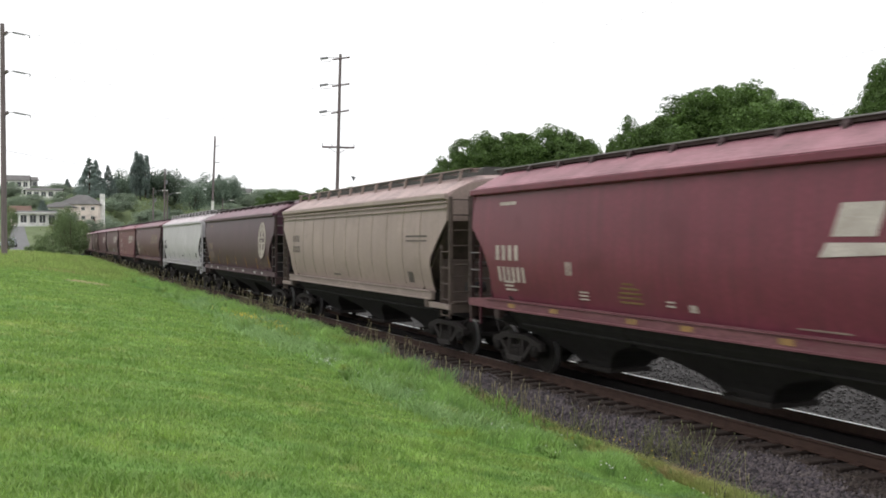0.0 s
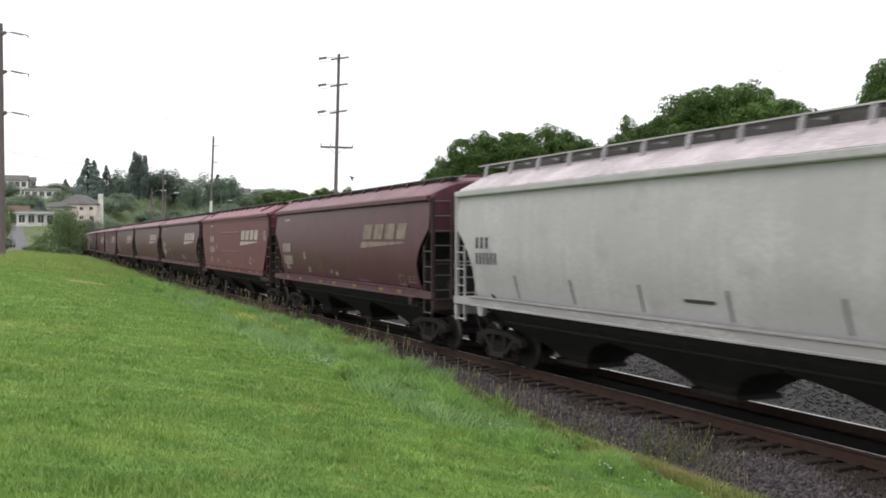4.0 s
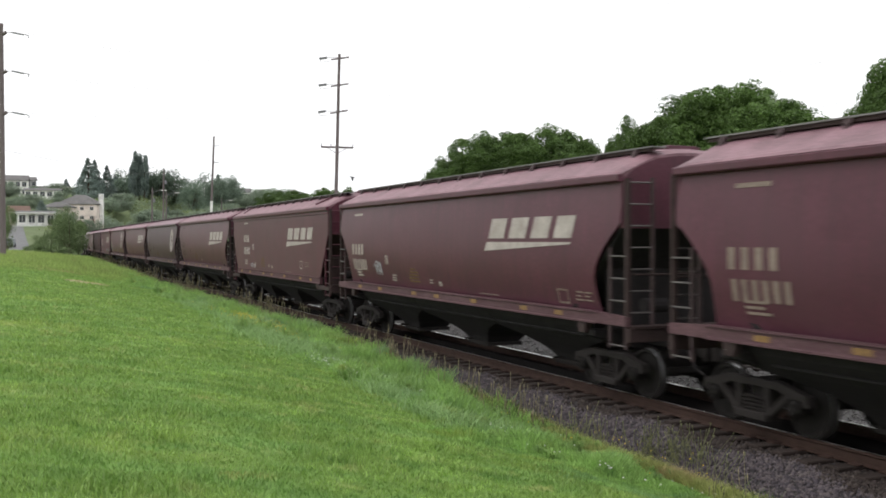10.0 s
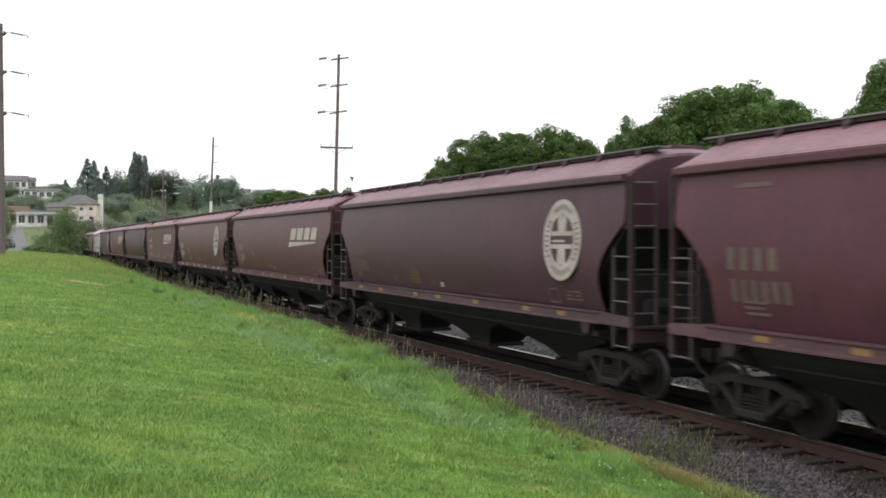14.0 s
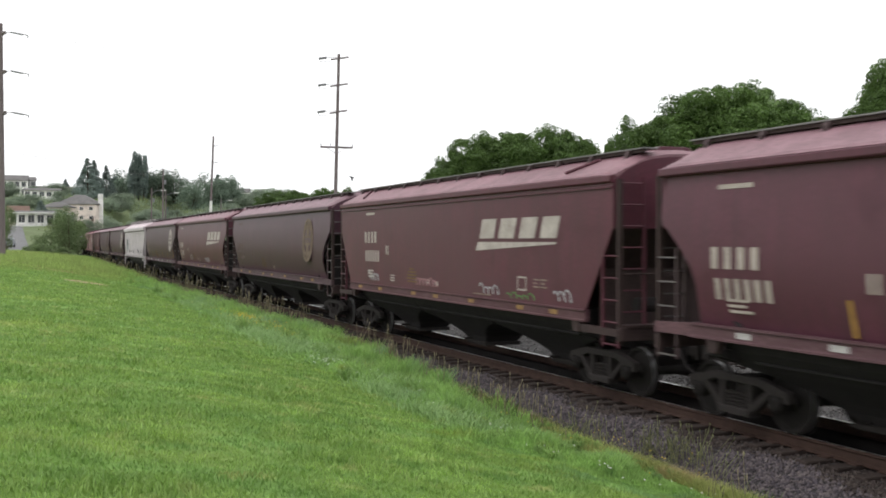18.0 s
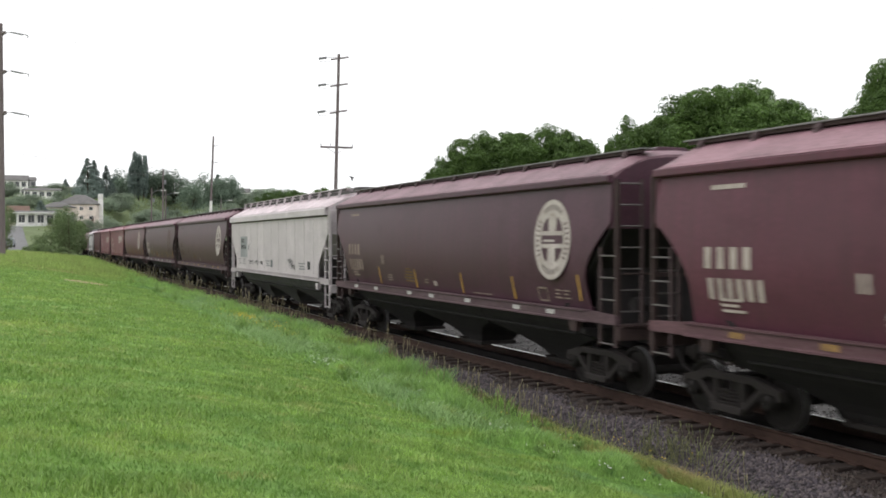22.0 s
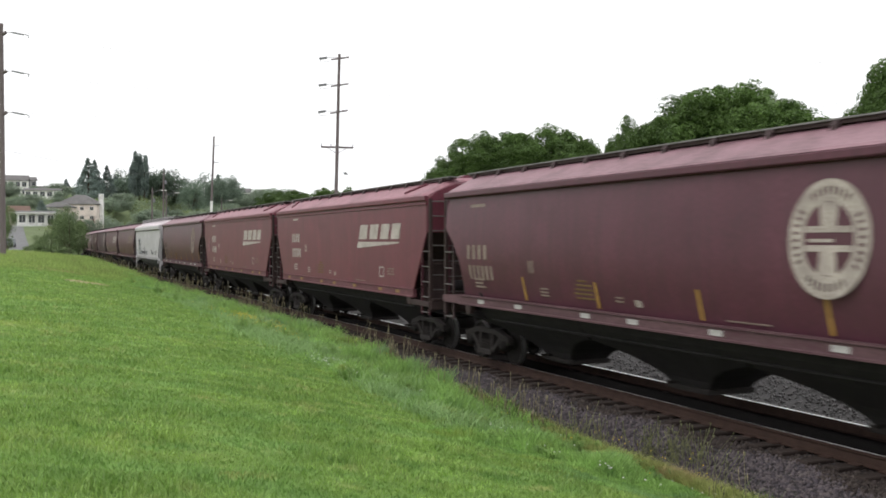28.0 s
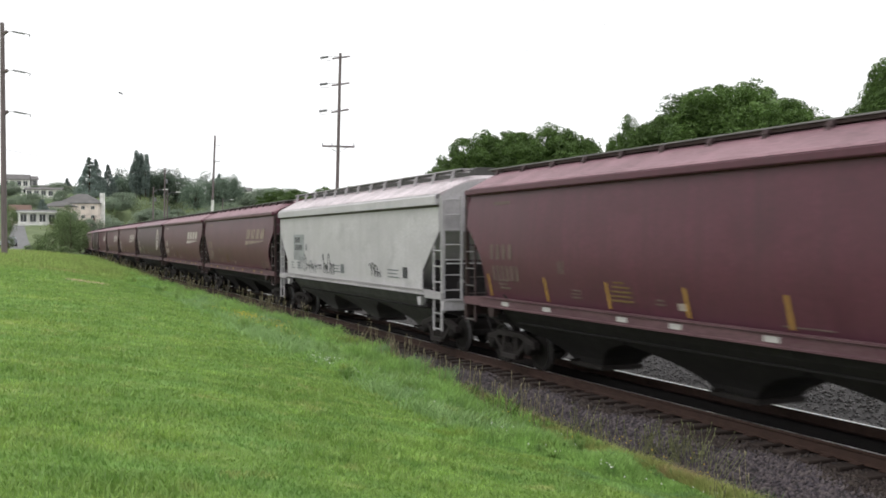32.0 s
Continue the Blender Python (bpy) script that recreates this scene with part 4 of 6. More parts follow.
# sprayed scribbles: car by its second; place along, height, width, height of the scribble, paint
TAGS = {20.653: ((5.4, 1.72, 0.9, 0.28, "white_spray"), (1.6, 1.72, 1.6, 0.26, "pink_spray"), (-2.6, 1.70, 1.0, 0.26, "white_spray"), (-4.0, 1.66, 1.3, 0.14, "green_spray"), (-6.1, 1.70, 0.7, 0.26, "white_spray")),
        9.956: ((-1.2, 1.72, 1.4, 0.42, "white_spray"), (-3.0, 1.70, 1.2, 0.34, "graffiti")), 8.636: ((-7.3, 2.9, 0.5, 0.6, "white_spray"),),
        23.340: ((3.4, 1.75, 0.9, 0.36, "white_spray"), (-1.6, 1.72, 1.5, 0.30, "white_spray")), 12.65: ((4.9, 1.90, 0.62, 0.62, "white_spray"), (4.8, 1.98, 0.45, 0.34, "white_spray")),
        13.980: ((4.4, 1.70, 1.2, 0.22, "white_spray"),), 35.270: ((5.6, 1.75, 1.3, 0.7, "graffiti"), (4.0, 1.70, 1.0, 0.5, "graffiti"), (2.2, 1.72, 1.4, 0.7, "black_mark")),
        32.598: ((7.2, 2.3, 0.5, 0.8, "pink_spray"),)}

train = []
used = set()
for when, spec, logo, edging in ROSTER:
    car = template(*spec)
    if spec[:2] in used:
        car = copy_thing(car, Matrix())
    used.add(spec[:2])
    train.append((car, when, spec[0], logo, edging))
RING_AT = {4.591: -6.1, 16.64: -6.1, 19.328: -5.48, 21.970: -5.5, 24.673: -6.16, 27.334: -6.2, 28.685: -5.6, 29.998: -4.4, 33.909: -5.42}
# how worn the large mark is, and the small lettering
WORN = {4.591: ("logo_mid", "logo_dull"), 7.311: ("logo_dull", "logo_mid"), 11.300: ("logo_white", "logo_dull"), 15.300: ("logo_white", "logo_ghost"), 16.64: ("logo_white", "logo_ghost"),
        17.97: ("logo_white", "logo_dull"), 19.328: ("logo_white", "logo_mid"), 21.970: ("logo_tan", "logo_ghost"), 24.673: ("logo_white", "logo_dull"), 27.334: ("logo_white", "logo_ghost"),
        28.685: ("logo_ghost", "logo_mid"), 29.998: ("logo_mid", "logo_dull"), 33.909: ("logo_dull", "logo_ghost"), 36.6: ("logo_dull", "logo_dull")}
for car, when, kind, logo, edging in train:
    if when < 45:
        large, small = WORN.get(when, ("logo_white", "logo_mid" if kind == "curved" else "logo_white"))
        dress(car, kind, logo, M[large], M[small], edging, RING_AT.get(when, -5.9), TAGS.get(when, ()), SEVEN if when in (4.591, 33.909) else FIVE)
        if when == 8.636:
            for z in (2.37, 3.31):
                part("side_rib", Geo().prism([(1.58, z - 0.035), (1.60, z - 0.03), (1.61, z), (1.60, z + 0.03), (1.58, z + 0.035)], "x", -2.15, 2.25), M["red_paint"], car, "raised rib along the side sheet")


# ---- poles and wires ----
def pole(name, x, y, top, r, lean, label):
    z0 = ground_z(x, y)
    p = tagged(new(name), label, "utility pole", "utility poles")
    p.matrix_basis = pose(x, y, z0, 0, lean, -23.4)
    part("shaft", Geo().tube((0, 0, -0.4), (0, 0, top - z0), r, r * 0.66, n=12), M["wood"], p)
    return p, z0


def post_arm(p, z, s=1.0, long=True):
    """A short slanting arm with a string of insulators pulled to one side."""
    part("arm", Geo().tube((-1.1 * s, -0.7 * s, z - 0.28 * s), (1.4 * s, 0.8 * s, z + 0.42 * s), 0.13 * s, n=8), M["wood"], p)
    if long:
        g = Geo().tube((-1.9 * s, 0, z + 0.12 * s), (-3.1 * s, 0.2, z - 0.02 * s), 0.19 * s, n=8)
        part("insulator", g, M["insulator"], p)
        part("tie_rod", Geo().pipe([(-0.2, 0, z + 0.2 * s), (-2.0 * s, 0, z + 0.12 * s)], 0.03), M["wire"], p)
        part("jumper", Geo().pipe([(-3.1 * s, 0.2, z), (-2.8 * s, 0, z - 0.6 * s), (-1.2 * s, -0.6 * s, z - 0.5 * s)], 0.025), M["wire"], p)


main, mz = pole("power_pole", 36.95, 120.21, 26.7, 0.26, 1.4, "tall weathered wooden power pole with three arms and a crossarm")
for z in (26.1, 22.7, 19.3):
    post_arm(main, z - mz, 0.82)
xarm = part("crossarm", Geo().box(-2.05, 2.05, -0.09, 0.09, 14.72 - mz, 14.95 - mz), M["wood"], main)
for u in (-2.0, -0.8, 2.0):
    part("pin", Geo().tube((u, 0, 14.9 - mz), (u, 0, 15.3 - mz), 0.06, n=6), M["insulator"], xarm)
for s in (-1, 1):
    part("brace", Geo().tube((s * 1.2, 0.05, 14.75 - mz), (0, 0.05, 14.0 - mz), 0.04, n=5), M["wood"], main)

near, nz = pole("power_pole", -1.15, 87.67, 20.6, 0.25, -0.3, "tall wooden power pole standing on the lawn")
for z in (19.9, 16.75, 13.4):
    part("bracket", Geo().tube((0, 0, z - nz - 0.25), (0.42, 0, z - nz), 0.14, n=8), M["wood"], near)
    part("insulator", Geo().tube((0.85, 0, z - nz - 0.02), (1.85, 0, z - nz - 0.22), 0.07, n=8), M["insulator"], near)
    part("tie_rod", Geo().pipe([(0.2, 0, z - nz), (0.9, 0, z - nz - 0.03)], 0.02), M["wire"], near)
    part("clamp", Geo().pipe([(1.9, 0, z - nz - 0.2), (2.25, 0, z - nz - 0.3), (2.2, 0, z - nz - 0.5)], 0.035), M["wire"], near)

thin, tz = pole("utility_pole", 26.8, 151.84, 18.9, 0.2, 2.2, "slim wooden utility pole behind the train")
part("pole_guard", Geo().tube((0, 0, 4.0), (0, 0, 9.0), 0.21, n=10), M["trim"], thin, "pale plastic guard")
for z in (17.4, 14.9):
    part("pin_arm", Geo().tube((0, 0, z - tz), (0.9, 0, z - tz + 0.1), 0.05, n=6), M["insulator"], thin)
for (x, y), top, r in ((( 25.71, 195.9 ), 16.9, 0.2), (( 29.66, 221.43 ), 14.0, 0.17), (( 24.95, 207.13 ), 13.8, 0.18), (( 49.35, 261.95 ), 14.2, 0.16)):
    q, qz = pole("utility_pole", x, y, top, r, 0.6, "distant slim wooden utility pole")
    part("lamp_arm", Geo().pipe([(0, 0, top - qz - 1.2), (1.0, 0, top - qz - 0.6), (2.2, 0, top - qz - 0.5)], 0.05), M["insulator"], q)
    part("lamp_head", Geo().box(1.9, 2.9, -0.18, 0.18, top - qz - 0.62, top - qz - 0.44), M["trim"], q, bevel=0.03)
    if r < 0.18:
        continue
    part("transformer", Geo().spin([(0.0, top - qz - 3.0), (0.2, top - qz - 3.0), (0.2, top - qz - 2.3), (0.0, top - qz - 2.2)], 10, "z", (0.4, 0, 0)), M["insulator"], q)


def wire(a, b, sag, r=0.009):
    a, b = Vector(a), Vector(b)
    pts = [a.lerp(b, k / 14) - Vector((0, 0, sag * 4 * (k / 14) * (1 - k / 14))) for k in range(15)]
    ob = new("overhead_wire", mesh_of("overhead_wire", Geo().hose(pts, r, 5), M["wire"]))
    tagged(ob, "thin grey overhead wire strung between poles", "wire", "overhead wires")


wire((0.8, 86.82, 16.54), (34.57, 121.24, 22.34), 1.0)
wire((0.8, 86.82, 13.31), (34.57, 121.24, 19.03), 0.5)
wire((0.71, 86.86, 19.81), (34.83, 121.13, 25.73), 1.0)
wire((37.87, 119.81, 19.53), (54.49, 41.8, 24.23), 0.3)
wire((37.74, 119.87, 22.99), (54.49, 41.8, 29.07), 0.3)
wire((38.8, 119.41, 14.78), (54.49, 41.8, 16.27), 1.0)
wire((38.52, 114.09, 8.22), (47.5, 36.11, 12.15), 0.6)
wire((-1.15, 87.67, 10.31), (25.71, 195.9, 15.48), 0.3, 0.016)
wire((25.71, 195.9, 15.48), (89.34, 320.91, 18.87), 0.5, 0.022)
wire((27.2, 151.67, 13.87), (35.36, 120.9, 15.07), 0.6, 0.008)
wire((27.2, 151.67, 15.08), (34.57, 121.24, 18.88), 1.6, 0.008)


wire((37.28, 120.07, 10.74), (26.91, 64.63, 7.77), 0.05)

# ---- a bird that sits on the wire, then flies off ----
bird = tagged(new("bird"), "small dark bird that leaves the wire and flies off", "bird")
part("body", Geo().loft([[(1.3 * u, 1.35 * r * math.cos(k * 0.7854), 1.3 * h + 1.35 * r * 0.9 * math.sin(k * 0.7854)) for k in range(8)] for u, r, h in
                         ((-0.30, 0.035, 0.02), (-0.16, 0.05, 0.03), (-0.04, 0.085, 0.05), (0.06, 0.08, 0.07), (0.12, 0.05, 0.10), (0.17, 0.055, 0.12), (0.21, 0.03, 0.115), (0.25, 0.008, 0.10))]),
     M["feather"], bird, smooth=True)
wings = [part("wing", Geo().prism([(-0.16, 0.0), (0.09, 0.0), (0.05, s * 0.29), (-0.05, s * 0.55), (-0.12, s * 0.47), (-0.18, s * 0.20)], "z", -0.012, 0.012), M["feather"], bird) for s in (-1, 1)]
BIRD_PATH = ((0, (39, 119.33, 10.96)), (27.7, (39, 119.33, 10.96)), (28.0, (38.2, 119.67, 11.39)), (28.4, (36.22, 120.53, 11.97)), (28.8, (33.51, 121.7, 12.47)), (29.2, (30.6, 122.96, 13.62)), (29.5, (28.55, 123.85, 14.85)),
             (29.8, (26.77, 124.62, 16)), (30.1, (24.91, 125.42, 16.94)), (30.4, (23.13, 126.19, 17.95)), (30.7, (21.28, 126.99, 18.88)), (31.0, (19.43, 127.8, 19.68)), (31.4, (16.45, 129.08, 20.4)), (32.0, (11.82, 131.09, 21.55)))


# ---- trees ----
def leaf_cloud(rng, centres, radii, squash, count, size, ruffle=0.55, tall=1.0):
    """Small leaf faces on the shells of many lobes."""
    k = rng.integers(0, len(centres), count)
    d = rng.normal(size=(count, 3))
    d /= np.linalg.norm(d, axis=1)[:, None]
    p = centres[k] + d * (radii[k] * rng.uniform(0.72, 1.06, count))[:, None] * np.array([1, 1, squash])
    n = d + rng.normal(size=(count, 3)) * ruffle
    n /= np.linalg.norm(n, axis=1)[:, None]
    t = np.cross(n, rng.normal(size=(count, 3)))
    t /= np.linalg.norm(t, axis=1)[:, None]
    b = np.cross(n, t)
    s = (size * rng.uniform(0.6, 1.3, count))[:, None] * np.array([1, 1, tall])
    v = np.stack([p - t * s * 0.5, p - b * s * 0.32 + t * s * 0.1, p + t * s * 0.55, p + b * s * 0.32 + t * s * 0.1], 1).reshape(-1, 3)
    f = np.arange(count * 4).reshape(-1, 4)
    return v, f


CROWNS = {}


def crown_meshes(kind, variant):
    """Unit-high trunk and crown of a kind of tree, shared between alike trees."""
    key = (kind, variant)
    if key in CROWNS:
        return CROWNS[key]
    rng = np.random.default_rng(31 * variant + {"broad": 1, "conifer": 2, "poplar": 3, "far": 4, "bush": 5, "belt": 6}[kind])
    g = Geo()
    if kind in ("broad", "far", "bush", "belt"):
        lobes, count, size = {"broad": (64, 88000, 0.0165), "far": (46, 7200, 0.046), "belt": (46, 7200, 0.046), "bush": (26, 5200, 0.04)}[kind]
        low = {"bush": 0.06, "far": 0.0, "belt": 0.0, "broad": 0.26}[kind]
        d = rng.normal(size=(lobes, 3))
        if kind == "broad":
            d[:, 2] = np.abs(d[:, 2]) * 1.1 - 0.55
        d /= np.linalg.norm(d, axis=1)[:, None]
        r = rng.uniform(0.72 if kind == "broad" else 0.35, 1.0, lobes) ** 0.5
        mid, half = (low + 0.93) / 2, (0.93 - low) / 2
        c = d * r[:, None] * np.array([0.40, 0.40, half]) + np.array([0, 0, mid])
        rad = rng.uniform(0.10, 0.165, lobes) if kind == "broad" else rng.uniform(0.13, 0.21, lobes)
        limbs = c[:9]
        ruffle = 0.6
        if kind == "broad":     # each lobe carries clumps of its own, over a dense heart
            ruffle = 0.85
            d = rng.normal(size=(lobes * 11, 3)) + np.repeat(d, 11, 0) * 0.5
            d /= np.linalg.norm(d, axis=1)[:, None]
            c = np.repeat(c, 11, 0) + d * (np.repeat(rad, 11) * 0.80)[:, None] * np.array([1, 1, 0.55])
            rad = np.repeat(rad, 11) * rng.uniform(0.26, 0.50, lobes * 11)
            v2, f2 = leaf_cloud(rng, rng.normal(size=(16, 3)) * np.array([0.13, 0.13, half * 0.35]) + np.array([0, 0, mid]), np.full(16, 0.17), 0.9, 3600, 0.06, 0.55, 0.6)
        v, f = leaf_cloud(rng, c, rad, 0.55 if kind == "broad" else 0.8, count, size, ruffle, 0.6)
        if kind == "broad":
            v, f = np.concatenate([v, v2]), np.concatenate([f, f2 + len(v)])
        g.tube((0, 0, -0.03), (0.01, 0, low + 0.1), 0.035, 0.022, n=8)
        for q in limbs:
            g.tube((0.01, 0, low), tuple(q), 0.016, 0.005, n=5)
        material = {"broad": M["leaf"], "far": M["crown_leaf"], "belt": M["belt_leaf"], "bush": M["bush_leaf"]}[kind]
    elif kind == "conifer":
        tiers = 15
        c, rad = [], []
        for i in range(tiers):
            z = 0.12 + 0.85 * i / tiers
            w = 0.36 * (1 - i / tiers) ** 1.15 + 0.012
            for j in range(7):
                a = rng.uniform(0, 6.28)
                c.append((w * math.cos(a) * 0.7, w * math.sin(a) * 0.7, z + rng.uniform(-0.02, 0.02)))
                rad.append(0.012 + w * 0.34)
        v, f = leaf_cloud(rng, np.array(c), np.array(rad), 0.45, 6400, 0.032, 0.9)
        g.tube((0, 0, -0.03), (0, 0, 0.97), 0.025, 0.004, n=7)
        material = M["dark_leaf"]
    else:
        n = 40
        z = rng.uniform(0.12, 0.95, n)
        w = 0.085 * np.sin(np.pi * np.clip(z, 0.06, 0.97)) ** 0.5
        a = rng.uniform(0, 6.28, n)
        c = np.stack([w * np.cos(a), w * np.sin(a), z], 1)
        v, f = leaf_cloud(rng, c, np.full(n, 0.055), 1.6, 5200, 0.030, 0.9)
        g.tube((0, 0, -0.03), (0, 0, 0.9), 0.02, 0.004, n=7)
        material = M["dark_leaf"]
    CROWNS[key] = (mesh_of("trunk", g, M["bark"]), quick("crown", v, f, material))
    return CROWNS[key]


def tree(kind, x, y, height, width, variant=0, label="", name="tree", sink=0.0):
    trunk, crown = crown_meshes(kind, variant)
    t = tagged(new(name), label, "bush" if name == "bush" else "tree", "trees behind the line")
    t.matrix_basis = pose(x, y, ground_z(x, y) - sink, 0, 0, (x * 37 + y * 53) % 360) @ Matrix.Diagonal((width, width, height, 1))
    part("trunk", trunk, None, t)
    part("crown", crown, None, t)
    return t


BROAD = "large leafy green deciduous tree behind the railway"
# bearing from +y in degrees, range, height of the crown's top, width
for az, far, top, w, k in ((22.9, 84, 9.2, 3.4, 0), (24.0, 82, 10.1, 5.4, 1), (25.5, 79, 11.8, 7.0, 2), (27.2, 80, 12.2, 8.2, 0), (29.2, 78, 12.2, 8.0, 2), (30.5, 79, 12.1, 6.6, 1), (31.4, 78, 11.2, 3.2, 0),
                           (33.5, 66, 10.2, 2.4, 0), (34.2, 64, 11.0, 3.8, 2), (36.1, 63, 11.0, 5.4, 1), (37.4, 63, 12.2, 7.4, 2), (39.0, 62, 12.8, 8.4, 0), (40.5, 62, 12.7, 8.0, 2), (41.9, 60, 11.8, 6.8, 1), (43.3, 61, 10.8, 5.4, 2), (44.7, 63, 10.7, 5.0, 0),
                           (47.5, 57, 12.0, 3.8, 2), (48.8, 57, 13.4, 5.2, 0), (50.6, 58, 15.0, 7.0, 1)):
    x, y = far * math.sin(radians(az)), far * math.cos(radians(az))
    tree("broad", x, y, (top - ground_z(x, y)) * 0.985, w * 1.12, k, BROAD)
for (x, y), h, w, k in ((( 66.28, 221.93 ), 12.6, 9, 0), (( 65.35, 233.23 ), 10.6, 9, 1), (( 71.15, 219.82 ), 12.6, 7, 2), (( 73.52, 207.9 ), 12.4, 8, 0),
                        (( 77.57, 293.32 ), 12.6, 14, 1), (( 79.74, 325.07 ), 13.4, 16, 2), (( 71.6, 186.94 ), 11, 9, 1)):
    tree("broad", x, y, h, w, k, "small distant rounded tree beyond the train")


# ---- the hillside: houses, road, trees ----
HOMES = []


def house(x, y, turn, w, d, h, wall, roof, rise, label, windows=4, storeys=1, hip=False, chimney=False, terrace=False, glazing=0.62):
    """A house: walls, pitched or hipped roof with eaves, a grid of framed windows, a door."""
    z0 = ground_z(x, y) - 0.5
    HOMES.append((x, y))
    o = tagged(new("house"), label, "house", "houses on the hillside")
    o.matrix_basis = pose(x, y, z0, 0, 0, turn)
    part("wall", Geo().box(-w / 2, w / 2, -d / 2, d / 2, -3.0, h + 0.5), M[wall], o)
    e = 0.5
    if hip:
        g = Geo().loft([[(-w / 2 - e, -d / 2 - e, h + 0.5), (w / 2 + e, -d / 2 - e, h + 0.5), (w / 2 + e, d / 2 + e, h + 0.5), (-w / 2 - e, d / 2 + e, h + 0.5)],
                        [(-w / 2 - e, -d / 2 - e, h + 0.7), (w / 2 + e, -d / 2 - e, h + 0.7), (w / 2 + e, d / 2 + e, h + 0.7), (-w / 2 - e, d / 2 + e, h + 0.7)],
                        [(-w / 2 + d / 2, -0.2, h + 0.7 + rise), (w / 2 - d / 2, -0.2, h + 0.7 + rise), (w / 2 - d / 2, 0.2, h + 0.7 + rise), (-w / 2 + d / 2, 0.2, h + 0.7 + rise)]])
    else:
        g = Geo().prism([(-d / 2 - e, h + 0.45), (-d / 2 - e, h + 0.65), (0, h + 0.65 + rise), (d / 2 + e, h + 0.65), (d / 2 + e, h + 0.45), (0, h + 0.3 + rise)], "x", -w / 2 - e, w / 2 + e)
        part("gable", Geo().prism([(-d / 2, h + 0.5), (d / 2, h + 0.5), (0, h + 0.45 + rise)], "x", -w / 2 + 0.05, w / 2 - 0.05), M[wall], o)
    part("roof", g, M[roof], o)
    for s in range(storeys):
        zc = 0.5 + (s + 0.55) * h / storeys
        for i in range(windows):
            xc = -w / 2 + (i + 0.5) * w / windows
            ww, hh = min(glazing * w / windows, 1.8) / 2, 0.48 * glazing * h / storeys
            win = part("window", Geo().box(xc - ww - 0.08, xc + ww + 0.08, -d / 2 - 0.06, -d / 2 + 0.04, zc - hh - 0.08, zc + hh + 0.08), M["trim"], o)
            part("pane", Geo().box(xc - ww, xc + ww, -d / 2 - 0.075, -d / 2 - 0.055, zc - hh, zc + hh), M["glass"], win)
            part("mullion", Geo().box(xc - 0.04, xc + 0.04, -d / 2 - 0.10, -d / 2 - 0.07, zc - hh, zc + hh), M["trim"], win)
    part("door", Geo().box(w / 2 - 1.6, w / 2 - 0.7, -d / 2 - 0.05, -d / 2 + 0.03, 0.5, 2.5), M["roof_brown"], o)
    if chimney:
        part("chimney", Geo().box(w / 2 - 0.2, w / 2 + 1.1, -1.0, 0.6, 0, h + rise + 1.0), M["wall_white"], o, bevel=0.03)
    if terrace:
        part("terrace", Geo().box(-w / 2 - 1, w / 2 + 1, -d / 2 - 2.4, -d / 2, 0.2, 0.75), M["trim"], o)
        for i in range(5):
            xc = -w / 2 + i * w / 4
            part("terrace_post", Geo().box(xc - 0.08, xc + 0.08, -d / 2 - 2.3, -d / 2 - 2.14, 0.7, h + 0.4), M["trim"], o)
        part("terrace_roof", Geo().box(-w / 2 - 1, w / 2 + 1, -d / 2 - 2.6, -d / 2, h + 0.42, h + 0.68), M["trim"], o)
    return o


house(-1.25, 496.32, -4, 11.0, 9, 7.2, "wall_white", "roof_grey", 2.6, "tall white hillside house under a grey roof", 4, 2)
house(2.71, 516.39, 6, 10, 8, 7.6, "wall_grey", "roof_grey", 1.8, "grey hillside house with a low roof", 4, 2)
house(10.19, 464.13, -8, 14.5, 8, 3.4, "wall_white", "roof_grey", 1.0, "long low white house with a shallow grey roof", 5, 1)
house(19.34, 351.2, -18, 12.5, 9.5, 6.0, "wall_cream", "roof_grey", 3.2, "cream two-storey house with grey hipped roof and tall chimney", 4, 2, hip=True, chimney=True, glazing=0.34)
wx, wy = 11.8, 331.5
house(wx, wy, -14, 8.5, 6.5, 13.4 - ground_z(wx, wy), "wall_cream", "roof_grey", 1.6, "low front wing of the cream house under a grey hipped roof", 3, 1, hip=True, glazing=0.34)
house(0.11, 285.43, 4, 4.6, 6, 3.6, "wall_cream", "roof_brown", 1.5, "small house with a brown gable roof", 2, 1)
house(3.99, 265.23, 2, 8.6, 7, 3.0, "wall_white", "roof_grey", 0.6, "white modern house with a columned terrace", 4, 1, terrace=True)
house(37.89, 463.03, 20, 8.0, 8, 3.0, "wall_white", "roof_grey", 2.4, "small white house with a steep gable", 2, 1)
house(41.17, 396.24, 12, 13, 7, 2.6, "wall_grey", "roof_grey", 1.4, "low grey roofed shed in the trees", 3, 1)
house(125.3, 599.55, -20, 10, 8, 6.6, "wall_white", "roof_grey", 2.6, "white hilltop house with a grey roof", 3, 2)
house(132.34, 612.85, 10, 7, 8, 6.0, "wall_white", "roof_grey", 2.0, "narrow white hilltop house", 2, 2)
house(8.53, 606.49, 0, 14, 8, 4.6, "wall_white", "roof_grey", 2.0, "white ridge-top house with a grey roof", 3, 1)
house(21.56, 584.51, 10, 11, 8, 3.8, "wall_grey", "roof_brown", 2.0, "grey ridge-top house with a brown roof", 3, 1)

# a road coming down between the houses
g = Geo()
ra, rb = Vector((-0.6, 262.0, 0)), Vector((0.1, 152.14, 0))
ring = []
for k in range(13):
    p = ra.lerp(rb, k / 12)
    ring.append([(p.x - 1.6, p.y, ground_z(p.x - 1.6, p.y) + 0.06), (p.x + 1.6, p.y, ground_z(p.x + 1.6, p.y) + 0.06)])
g.loft(ring, closed=False, caps=False)
